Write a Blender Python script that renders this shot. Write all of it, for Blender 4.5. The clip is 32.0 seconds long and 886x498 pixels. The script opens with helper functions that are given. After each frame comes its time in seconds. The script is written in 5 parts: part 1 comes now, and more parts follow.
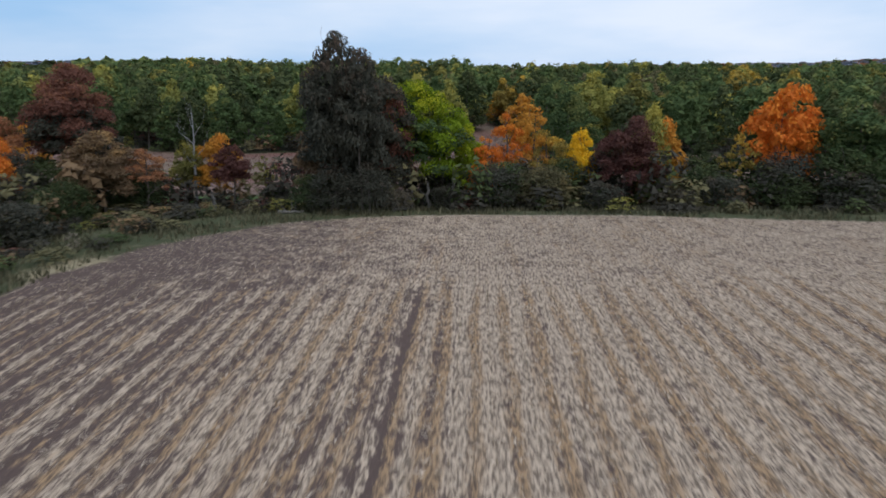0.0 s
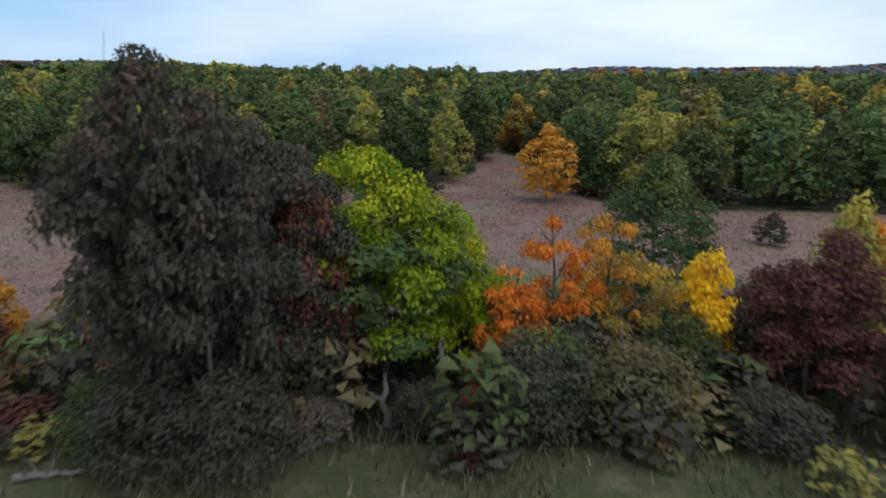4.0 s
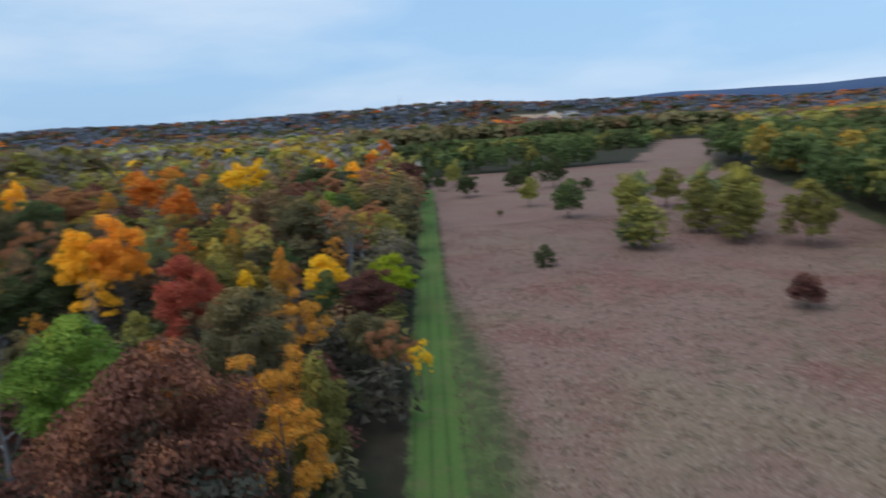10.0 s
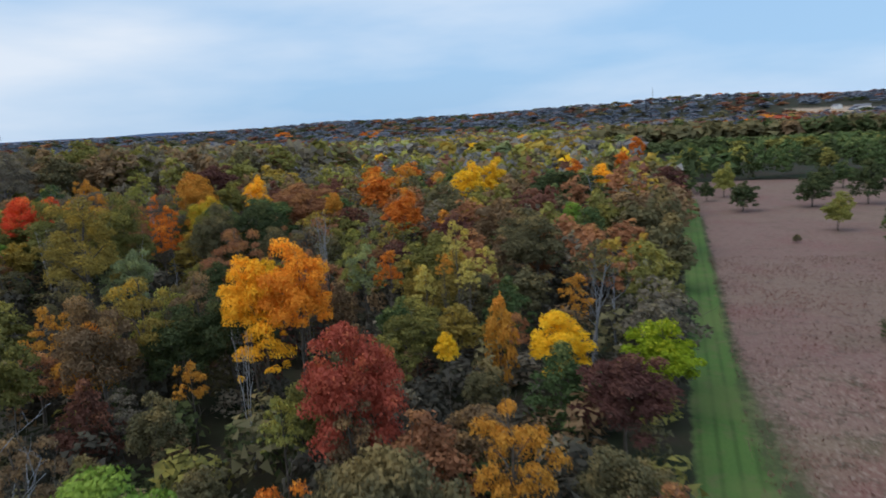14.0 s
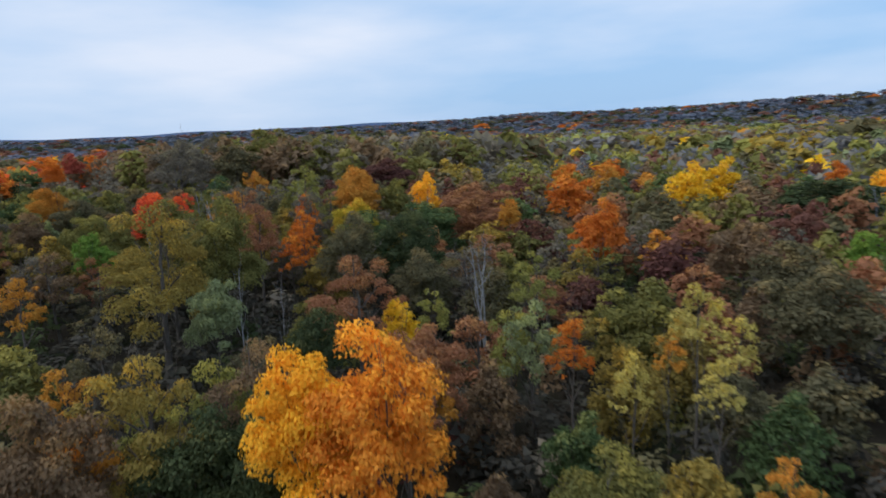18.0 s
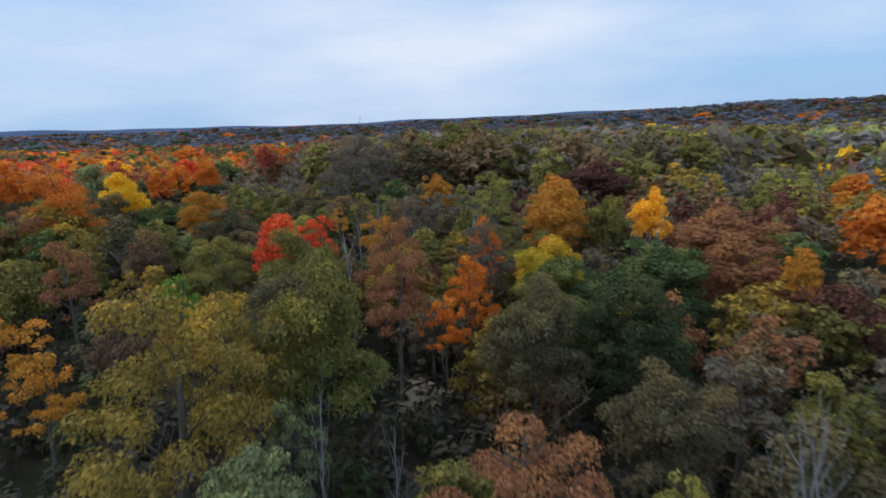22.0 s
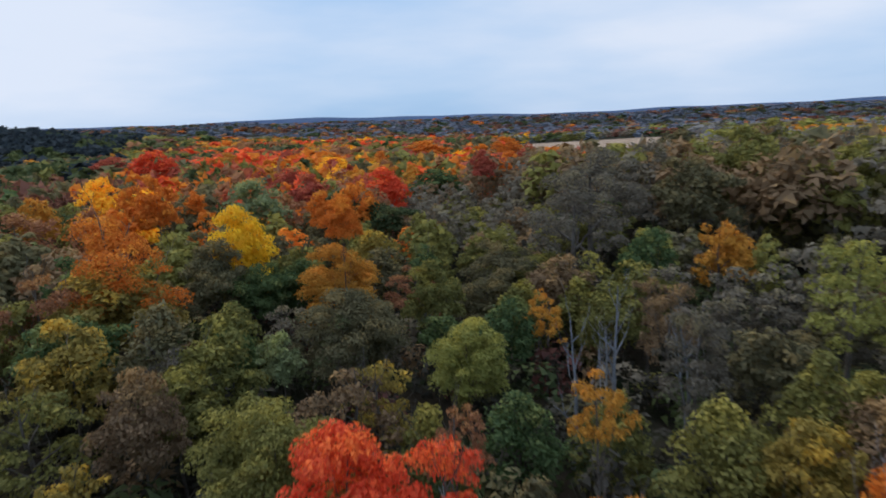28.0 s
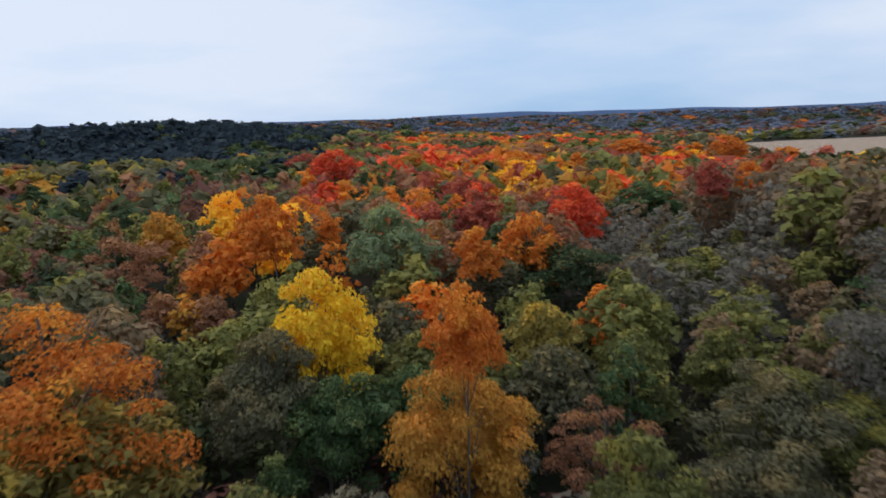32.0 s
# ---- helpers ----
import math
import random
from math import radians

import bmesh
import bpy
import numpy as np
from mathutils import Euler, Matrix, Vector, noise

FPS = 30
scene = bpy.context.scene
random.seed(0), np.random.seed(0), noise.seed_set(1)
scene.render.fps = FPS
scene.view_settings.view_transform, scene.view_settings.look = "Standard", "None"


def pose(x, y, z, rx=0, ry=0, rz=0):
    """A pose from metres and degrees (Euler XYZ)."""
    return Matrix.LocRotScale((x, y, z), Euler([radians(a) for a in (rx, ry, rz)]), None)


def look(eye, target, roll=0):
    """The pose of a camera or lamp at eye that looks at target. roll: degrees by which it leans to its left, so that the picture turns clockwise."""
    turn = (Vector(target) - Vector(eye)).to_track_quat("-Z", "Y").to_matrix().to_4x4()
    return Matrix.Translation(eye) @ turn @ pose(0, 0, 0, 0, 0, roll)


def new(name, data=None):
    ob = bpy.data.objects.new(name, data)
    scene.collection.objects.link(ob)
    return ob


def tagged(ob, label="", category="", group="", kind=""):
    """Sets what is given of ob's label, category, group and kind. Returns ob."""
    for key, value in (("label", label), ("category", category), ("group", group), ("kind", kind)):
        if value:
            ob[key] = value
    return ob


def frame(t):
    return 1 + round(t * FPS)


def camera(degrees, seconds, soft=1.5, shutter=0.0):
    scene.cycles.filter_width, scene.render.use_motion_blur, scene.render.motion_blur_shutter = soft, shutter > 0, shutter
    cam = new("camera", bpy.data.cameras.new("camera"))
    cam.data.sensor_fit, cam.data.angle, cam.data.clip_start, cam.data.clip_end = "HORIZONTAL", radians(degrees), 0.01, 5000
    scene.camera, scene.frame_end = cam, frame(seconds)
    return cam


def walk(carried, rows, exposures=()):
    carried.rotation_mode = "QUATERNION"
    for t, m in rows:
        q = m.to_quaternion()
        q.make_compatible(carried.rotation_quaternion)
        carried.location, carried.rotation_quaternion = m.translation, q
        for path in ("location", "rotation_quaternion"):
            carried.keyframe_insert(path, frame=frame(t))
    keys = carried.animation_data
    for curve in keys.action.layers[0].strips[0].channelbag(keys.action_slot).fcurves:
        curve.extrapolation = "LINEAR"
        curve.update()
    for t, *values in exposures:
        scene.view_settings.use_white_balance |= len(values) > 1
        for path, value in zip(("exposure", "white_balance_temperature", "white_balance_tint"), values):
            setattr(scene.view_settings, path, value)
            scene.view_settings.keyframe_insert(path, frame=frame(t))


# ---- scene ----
cam = camera(68.1, 32.0, soft=1.7, shutter=0.7)
# seconds, place, turn
PATH = [
    (0, 0.00, 0.00, 12.06, 75.70, 0.30, -0.10),
    (0.5, 0.26, 5.23, 12.43, 75.70, 0.30, 0.00),
    (1, 0.55, 10.45, 12.74, 75.80, 0.30, 0.10),
    (1.5, 0.78, 15.65, 13.03, 75.80, 0.30, 0.20),
    (2, 1.01, 20.77, 13.34, 75.90, 0.30, 0.30),
    (2.5, 1.20, 25.90, 13.88, 75.90, 0.30, 0.40),
    (4.5, 1.60, 46.40, 16.20, 75.75, -0.25, 0.60),
    (5, 1.54, 51.81, 16.96, 75.75, -0.20, 1.62),
    (5.5, 1.48, 57.00, 17.78, 75.66, 0.00, 3.63),
    (6, 1.42, 62.19, 18.60, 75.59, 0.23, 6.15),
    (6.5, 0.68, 67.16, 19.47, 75.65, 0.98, 16.99),
    (7, -0.06, 71.56, 20.00, 75.89, 1.67, 28.62),
    (7.5, -1.48, 75.28, 20.71, 76.21, 2.22, 37.36),
    (8, -3.36, 78.67, 21.02, 76.71, 2.69, 46.69),
    (8.5, -5.69, 81.54, 21.23, 77.19, 2.99, 56.08),
    (9, -8.24, 83.58, 21.88, 77.72, 3.31, 65.61),
    (9.5, -10.80, 85.34, 22.36, 78.28, 3.48, 75.31),
    (10, -13.80, 86.15, 22.85, 78.87, 3.65, 84.67),
    (10.5, -16.79, 86.74, 23.39, 79.42, 3.65, 93.24),
    (11, -19.55, 86.48, 23.43, 79.73, 3.59, 100.14),
    (11.5, -22.77, 86.23, 23.48, 79.82, 3.63, 101.72),
    (12, -25.99, 85.75, 23.58, 79.75, 3.62, 101.82),
    (12.5, -29.66, 85.21, 23.45, 79.67, 3.62, 101.92),
    (13, -33.11, 84.72, 23.55, 79.67, 3.50, 102.30),
    (13.5, -37.24, 84.18, 23.42, 79.64, 3.45, 103.39),
    (14, -41.14, 83.41, 23.35, 79.66, 3.33, 105.55),
    (14.5, -45.04, 82.65, 23.28, 79.74, 3.27, 107.92),
    (16.5, -60.17, 77.69, 23.01, 79.92, 2.93, 116.39),
    (17, -63.84, 76.20, 22.89, 79.94, 2.73, 118.26),
    (17.5, -67.27, 74.49, 22.82, 79.88, 2.70, 120.24),
    (18, -70.93, 72.61, 23.04, 79.87, 2.71, 122.53),
    (18.5, -74.36, 70.51, 23.31, 79.86, 2.51, 124.79),
    (19, -77.79, 68.19, 23.64, 79.79, 2.62, 126.90),
    (19.5, -81.21, 65.81, 23.74, 79.72, 2.49, 129.09),
    (20, -84.64, 63.21, 23.90, 79.74, 2.47, 131.79),
    (20.5, -88.06, 60.39, 24.12, 79.82, 2.35, 135.49),
    (21, -91.25, 57.34, 24.40, 79.71, 2.36, 138.31),
    (21.5, -94.44, 54.30, 24.67, 79.71, 2.35, 138.91),
    (22, -97.85, 50.97, 24.78, 79.65, 2.29, 140.31),
    (22.5, -100.81, 47.48, 25.17, 79.58, 2.28, 142.44),
    (23, -103.76, 44.22, 25.51, 79.56, 2.23, 144.25),
    (23.5, -106.72, 40.67, 25.67, 79.61, 2.19, 145.97),
    (24, -109.21, 36.97, 26.12, 79.57, 2.12, 147.79),
    (24.5, -111.93, 33.20, 26.35, 79.52, 2.12, 149.72),
    (25, -114.42, 29.27, 26.85, 79.45, 2.13, 151.56),
    (25.5, -116.91, 25.45, 26.86, 79.44, 2.10, 153.08),
    (27.5, -125.06, 11.93, 28.10, 79.42, 2.04, 159.62),
    (28, -127.09, 7.67, 28.22, 79.38, 2.01, 161.46),
    (28.5, -129.11, 3.46, 28.56, 79.40, 2.06, 164.25),
    (29, -130.68, -1.02, 28.73, 79.47, 1.98, 166.70),
    (29.5, -132.24, -5.27, 28.85, 79.50, 1.97, 168.86),
    (30, -133.35, -9.75, 29.03, 79.50, 1.97, 170.92),
    (30.5, -134.45, -13.94, 29.38, 79.48, 1.92, 172.77),
    (31, -135.56, -18.47, 29.34, 79.45, 1.84, 174.71),
    (31.5, -136.20, -22.94, 29.52, 79.40, 1.84, 176.77),
    (32, -136.85, -27.35, 29.92, 79.43, 1.79, 178.62),
]
walk(cam, [(t, pose(*p)) for t, *p in PATH], [(0.0, -0.12, 6380, 12), (3.5, 0.05, 6500, 10), (14.0, 0.03, 6500, 10), (18.0, 0.04, 6380, 13), (32.0, -0.03, 6350, 13)])

# ---- sky and light ----
SUN_UP, SUN_TURN = radians(60), radians(150)
world = bpy.data.worlds.new("world")
scene.world = world
world.use_nodes = True
wn, wl = world.node_tree.nodes, world.node_tree.links
wn.clear()
sky = wn.new("ShaderNodeTexSky")
sky.sky_type, sky.sun_disc, sky.sun_elevation, sky.sun_rotation = "NISHITA", False, SUN_UP, SUN_TURN
sky.dust_density, sky.ozone_density = 1.6, 2.0
tex = wn.new("ShaderNodeTexCoord")
stretch = wn.new("ShaderNodeMapping")
stretch.inputs["Scale"].default_value = (1.0, 1.0, 4.5)
clouds = wn.new("ShaderNodeTexNoise")
clouds.inputs["Scale"].default_value, clouds.inputs["Detail"].default_value, clouds.inputs["Roughness"].default_value = 1.3, 6, 0.5
ramp = wn.new("ShaderNodeValToRGB")
ramp.color_ramp.elements[0].position, ramp.color_ramp.elements[0].color = 0.30, (0.82, 0.82, 0.82, 1)
ramp.color_ramp.elements[1].position, ramp.color_ramp.elements[1].color = 0.64, (1, 1, 1, 1)
thin = wn.new("ShaderNodeBackground")
thin.inputs["Strength"].default_value = 0.12
deck = wn.new("ShaderNodeBackground")
veil = wn.new("ShaderNodeValToRGB")
veil.color_ramp.elements[0].position, veil.color_ramp.elements[0].color = 0.34, (0.36, 0.60, 0.90, 1)
veil.color_ramp.elements[1].position, veil.color_ramp.elements[1].color = 0.62, (0.74, 0.83, 0.95, 1)
both = wn.new("ShaderNodeMixShader")
wout = wn.new("ShaderNodeOutputWorld")
wl.new(tex.outputs["Generated"], stretch.inputs["Vector"])
wl.new(stretch.outputs["Vector"], clouds.inputs["Vector"])
aim = wn.new("ShaderNodeVectorMath")
aim.operation, aim.inputs[1].default_value = "DOT_PRODUCT", (-0.62, 0.78, 0.0)
thinner = wn.new("ShaderNodeMapRange")
thinner.inputs["From Min"].default_value, thinner.inputs["From Max"].default_value = 0.0, 1.0
thinner.inputs["To Min"].default_value, thinner.inputs["To Max"].default_value = 0.015, -0.115
cover_by = wn.new("ShaderNodeMath")
wl.new(tex.outputs["Generated"], aim.inputs[0])
wl.new(aim.outputs["Value"], thinner.inputs["Value"])
wl.new(clouds.outputs["Fac"], cover_by.inputs[0])
wl.new(thinner.outputs["Result"], cover_by.inputs[1])
wl.new(cover_by.outputs[0], ramp.inputs["Fac"])
wl.new(cover_by.outputs[0], veil.inputs["Fac"])
bright = wn.new("ShaderNodeVectorMath")
bright.operation, bright.inputs[1].default_value = "DOT_PRODUCT", (0.45, 0.89, 0.0)
glow_by = wn.new("ShaderNodeMapRange")
glow_by.inputs["From Min"].default_value, glow_by.inputs["From Max"].default_value = -1.0, 1.0
glow_by.inputs["To Min"].default_value, glow_by.inputs["To Max"].default_value = 0.97, 1.14
wl.new(tex.outputs["Generated"], bright.inputs[0])
wl.new(bright.outputs["Value"], glow_by.inputs["Value"])
wl.new(glow_by.outputs["Result"], deck.inputs["Strength"])
wl.new(veil.outputs["Color"], deck.inputs["Color"])
wl.new(sky.outputs["Color"], thin.inputs["Color"])
wl.new(ramp.outputs["Color"], both.inputs["Fac"])
wl.new(thin.outputs["Background"], both.inputs[1])
wl.new(deck.outputs["Background"], both.inputs[2])
wl.new(both.outputs["Shader"], wout.inputs["Surface"])

sun = new("sun", bpy.data.lights.new("sun", "SUN"))
sun.data.energy, sun.data.angle, sun.data.color = 1.3, radians(50), (1.0, 0.97, 0.94)
sun.matrix_world = look((math.sin(SUN_TURN) * 50, math.cos(SUN_TURN) * 50, 50 * math.tan(SUN_UP)), (0, 0, 0))


# ---- materials ----
def nodes_of(name):
    m = bpy.data.materials.new(name)
    m.use_nodes = True
    n, l = m.node_tree.nodes, m.node_tree.links
    n.clear()
    return m, n, l


def mix_rgb(n, l, fac, a, b, blend="MIX"):
    x = n.new("ShaderNodeMix")
    x.data_type, x.blend_type = "RGBA", blend
    for sock, v in ((0, fac), (6, a), (7, b)):
        if isinstance(v, (int, float)):
            x.inputs[sock].default_value = v
        elif isinstance(v, tuple):
            x.inputs[sock].default_value = (*v, 1)
        else:
            l.new(v, x.inputs[sock])
    return x.outputs[2]


def noise_of(n, l, scale, detail=4, rough=0.6, vec=None):
    x = n.new("ShaderNodeTexNoise")
    x.inputs["Scale"].default_value, x.inputs["Detail"].default_value, x.inputs["Roughness"].default_value = scale, detail, rough
    if vec is not None:
        l.new(vec, x.inputs["Vector"])
    return x.outputs["Fac"]


def sharpen(n, l, value, lo, hi, a=0.0, b=1.0):
    x = n.new("ShaderNodeMapRange")
    x.inputs["From Min"].default_value, x.inputs["From Max"].default_value = lo, hi
    x.inputs["To Min"].default_value, x.inputs["To Max"].default_value = a, b
    l.new(value, x.inputs["Value"])
    return x.outputs["Result"]


def sums(n, l, a, b, op="ADD"):
    x = n.new("ShaderNodeMath")
    x.operation = op
    for k, v in ((0, a), (1, b)):
        if isinstance(v, (int, float)):
            x.inputs[k].default_value = v
        else:
            l.new(v, x.inputs[k])
    return x.outputs[0]


def foliage(name, dark, light, fleck, gain=1.98):
    """Leaves: a shade for each tree, one for each leaf spray, and a few of another colour."""
    m, n, l = nodes_of(name)
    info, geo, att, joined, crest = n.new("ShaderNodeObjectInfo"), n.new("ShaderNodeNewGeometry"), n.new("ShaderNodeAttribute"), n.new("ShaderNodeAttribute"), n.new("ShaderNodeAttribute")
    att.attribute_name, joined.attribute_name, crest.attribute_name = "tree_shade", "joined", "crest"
    tree = sums(n, l, sums(n, l, info.outputs["Random"], 0.55, "MULTIPLY"), sums(n, l, att.outputs["Fac"], 1.5, "MULTIPLY"))
    patch = noise_of(n, l, 0.42, 2, 0.5, geo.outputs["Position"])
    vary = sharpen(n, l, joined.outputs["Fac"], 0, 1, 0.40, 0.12)
    island = sums(n, l, sums(n, l, geo.outputs["Random Per Island"], 0.5, "SUBTRACT"), vary, "MULTIPLY")
    fac = sums(n, l, sums(n, l, sums(n, l, tree, 0.45, "MULTIPLY"), 0.25), island)
    col = mix_rgb(n, l, fac, tuple(c * gain for c in dark), tuple(c * gain for c in light))
    # more fleck towards the crest: turned leaves, and top light put into the colour
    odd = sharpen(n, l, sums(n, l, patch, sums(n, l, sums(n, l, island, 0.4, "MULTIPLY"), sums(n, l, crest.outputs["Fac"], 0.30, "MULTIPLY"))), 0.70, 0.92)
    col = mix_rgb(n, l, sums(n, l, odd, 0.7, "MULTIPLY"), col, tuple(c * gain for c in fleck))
    dif, tra, mx, out = n.new("ShaderNodeBsdfDiffuse"), n.new("ShaderNodeBsdfTranslucent"), n.new("ShaderNodeMixShader"), n.new("ShaderNodeOutputMaterial")
    l.new(col, dif.inputs["Color"])
    l.new(col, tra.inputs["Color"])
    mx.inputs["Fac"].default_value = 0.30
    l.new(dif.outputs[0], mx.inputs[1])
    l.new(tra.outputs[0], mx.inputs[2])
    wax, sheen = n.new("ShaderNodeBsdfGlossy"), n.new("ShaderNodeMixShader")
    wax.inputs["Roughness"].default_value, sheen.inputs["Fac"].default_value = 0.5, 0.008
    l.new(mx.outputs[0], sheen.inputs[1])
    l.new(wax.outputs[0], sheen.inputs[2])
    l.new(sheen.outputs[0], out.inputs["Surface"])
    return m


def plain(name, a, b, scale=3.0, rough=0.85, bump=0.3, detail=6, metal=0.0, coord="Object"):
    """A surface of two shades, with grain at two sizes and fine relief."""
    m, n, l = nodes_of(name)
    tc = n.new("ShaderNodeTexCoord")
    info = n.new("ShaderNodeObjectInfo")
    big, small = noise_of(n, l, scale * 0.2, 3, 0.5, tc.outputs[coord]), noise_of(n, l, scale, detail, 0.65, tc.outputs[coord])
    fac = sums(n, l, sums(n, l, sums(n, l, big, 0.5, "MULTIPLY"), sums(n, l, small, 0.6, "MULTIPLY")), sums(n, l, info.outputs["Random"], 0.15, "MULTIPLY"))
    col = mix_rgb(n, l, sharpen(n, l, fac, 0.3, 0.85), a, b)
    p, out, bm = n.new("ShaderNodeBsdfPrincipled"), n.new("ShaderNodeOutputMaterial"), n.new("ShaderNodeBump")
    bm.inputs["Strength"].default_value, bm.inputs["Distance"].default_value = bump, 0.05
    l.new(small, bm.inputs["Height"])
    l.new(bm.outputs["Normal"], p.inputs["Normal"])
    l.new(col, p.inputs["Base Color"])
    p.inputs["Roughness"].default_value, p.inputs["Metallic"].default_value = rough, metal
    p.inputs["Specular IOR Level"].default_value = 0.25
    l.new(p.outputs[0], out.inputs["Surface"])
    return m


LEAF = {
    # blue-grey leaf colour stands in for haze over the far hills
    "distant": foliage("leaves_hazed", (0.054, 0.068, 0.090), (0.112, 0.130, 0.158), (0.170, 0.100, 0.085)),
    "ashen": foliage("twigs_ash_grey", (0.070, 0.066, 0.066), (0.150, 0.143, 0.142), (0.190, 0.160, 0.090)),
    "green": foliage("leaves_green", (0.028, 0.045, 0.018), (0.070, 0.098, 0.034), (0.150, 0.150, 0.044)),
    "deep": foliage("leaves_deep_green", (0.022, 0.031, 0.014), (0.054, 0.066, 0.025), (0.088, 0.090, 0.032)),
    "olive": foliage("leaves_olive", (0.060, 0.058, 0.018), (0.146, 0.134, 0.037), (0.225, 0.180, 0.038)),
    "lime": foliage("leaves_lime", (0.068, 0.104, 0.007), (0.185, 0.230, 0.012), (0.310, 0.285, 0.016)),
    "leafgreen": foliage("leaves_bright_green", (0.060, 0.105, 0.018), (0.140, 0.210, 0.034), (0.190, 0.240, 0.040)),
    "yellowgreen": foliage("leaves_yellow_green", (0.098, 0.100, 0.028), (0.215, 0.200, 0.050), (0.290, 0.235, 0.046)),
    "yellow": foliage("leaves_yellow", (0.350, 0.215, 0.012), (0.610, 0.395, 0.020), (0.480, 0.270, 0.026)),
    "gold": foliage("leaves_gold", (0.380, 0.195, 0.014), (0.680, 0.395, 0.028), (0.640, 0.320, 0.026)),
    "copper": foliage("leaves_gold_orange", (0.340, 0.128, 0.015), (0.620, 0.255, 0.026), (0.640, 0.330, 0.030)),
    "straw": foliage("leaves_pale_yellow", (0.190, 0.150, 0.040), (0.400, 0.325, 0.085), (0.480, 0.340, 0.050)),
    "mustard": foliage("leaves_mustard", (0.190, 0.145, 0.014), (0.400, 0.300, 0.028), (0.480, 0.260, 0.026)),
    "orange": foliage("leaves_orange", (0.255, 0.072, 0.013), (0.500, 0.155, 0.020), (0.480, 0.210, 0.026)),
    "red": foliage("leaves_red", (0.310, 0.040, 0.018), (0.560, 0.085, 0.032), (0.560, 0.150, 0.030)),
    "crimson": foliage("leaves_crimson", (0.165, 0.036, 0.024), (0.330, 0.076, 0.044), (0.330, 0.105, 0.040)),
    "rust": foliage("leaves_rust", (0.115, 0.052, 0.027), (0.255, 0.115, 0.056), (0.300, 0.150, 0.050)),
    "maroon": foliage("leaves_maroon", (0.045, 0.021, 0.018), (0.095, 0.039, 0.031), (0.130, 0.060, 0.036)),
    "brown": foliage("leaves_brown", (0.072, 0.048, 0.029), (0.162, 0.105, 0.056), (0.240, 0.142, 0.054)),
    "grey": foliage("leaves_grey_thin", (0.060, 0.051, 0.038), (0.134, 0.113, 0.083), (0.165, 0.134, 0.068)),
    "pine": foliage("needles_dark", (0.012, 0.017, 0.020), (0.028, 0.035, 0.041), (0.034, 0.042, 0.038)),
    "dusk": foliage("leaves_dusky_green", (0.050, 0.044, 0.024), (0.110, 0.097, 0.047), (0.170, 0.120, 0.046)),
    "willow": foliage("leaves_pale_green", (0.085, 0.100, 0.048), (0.175, 0.192, 0.088), (0.230, 0.230, 0.075)),
    "amber": foliage("leaves_amber", (0.210, 0.098, 0.017), (0.410, 0.200, 0.030), (0.440, 0.170, 0.026)),
    "olivegold": foliage("leaves_olive_gold", (0.100, 0.075, 0.021), (0.235, 0.170, 0.036), (0.400, 0.235, 0.030)),
    "darkoak": foliage("leaves_dark_oak", (0.026, 0.027, 0.020), (0.060, 0.057, 0.042), (0.085, 0.052, 0.036)),
    # near-black thicket: shade under the trees is put into the leaf colour
    "bramble": foliage("thicket_twigs_shade", (0.018, 0.017, 0.013), (0.048, 0.043, 0.033), (0.064, 0.058, 0.036)),
    "russet": foliage("leaves_russet", (0.062, 0.028, 0.021), (0.140, 0.060, 0.040), (0.210, 0.090, 0.042)),
}
LOOKS = {
    "darkoak": "dark grey-green",
    "bramble": "shade-dark twiggy",
    "distant": "haze-blue", "ashen": "ash-grey, almost bare",
    "green": "green-leaved", "deep": "dark green", "olive": "olive-green", "lime": "bright lime-yellow", "leafgreen": "fresh green", "yellowgreen": "yellowing green",
    "yellow": "bright yellow", "gold": "golden yellow", "orange": "orange", "straw": "pale yellow", "mustard": "mustard-yellow", "copper": "golden orange", "red": "vivid red", "crimson": "deep crimson", "rust": "rusty brown",
    "maroon": "dark maroon", "brown": "brown and half-bare", "grey": "grey, nearly leafless", "pine": "black-green", "dusk": "dusky green", "willow": "pale silvery green", "amber": "amber", "olivegold": "olive and gold", "russet": "dark russet",
}
BARK = plain("bark", (0.055, 0.045, 0.036), (0.17, 0.145, 0.12), 5.0, 0.9, 0.6)
PALE_BARK = plain("pale_dead_bark", (0.17, 0.167, 0.168), (0.40, 0.39, 0.385), 5.0, 0.85, 0.5)
ASH_BARK = plain("ash_grey_bark", (0.105, 0.108, 0.118), (0.27, 0.275, 0.29), 5.0, 0.9, 0.5)
DEAD_WOOD = plain("weathered_dead_wood", (0.075, 0.068, 0.060), (0.20, 0.185, 0.165), 5.0, 0.9, 0.5)


# ---- the lie of the land ----
def ease(a, b, v):
    t = np.clip((np.asarray(v, float) - a) / (np.asarray(b, float) - a), 0, 1)
    return t * t * (3 - 2 * t)


def bump_at(v, middle, width):
    d = (np.asarray(v, float) - middle + 180) % 360 - 180
    return np.exp(-((d / width) ** 2))


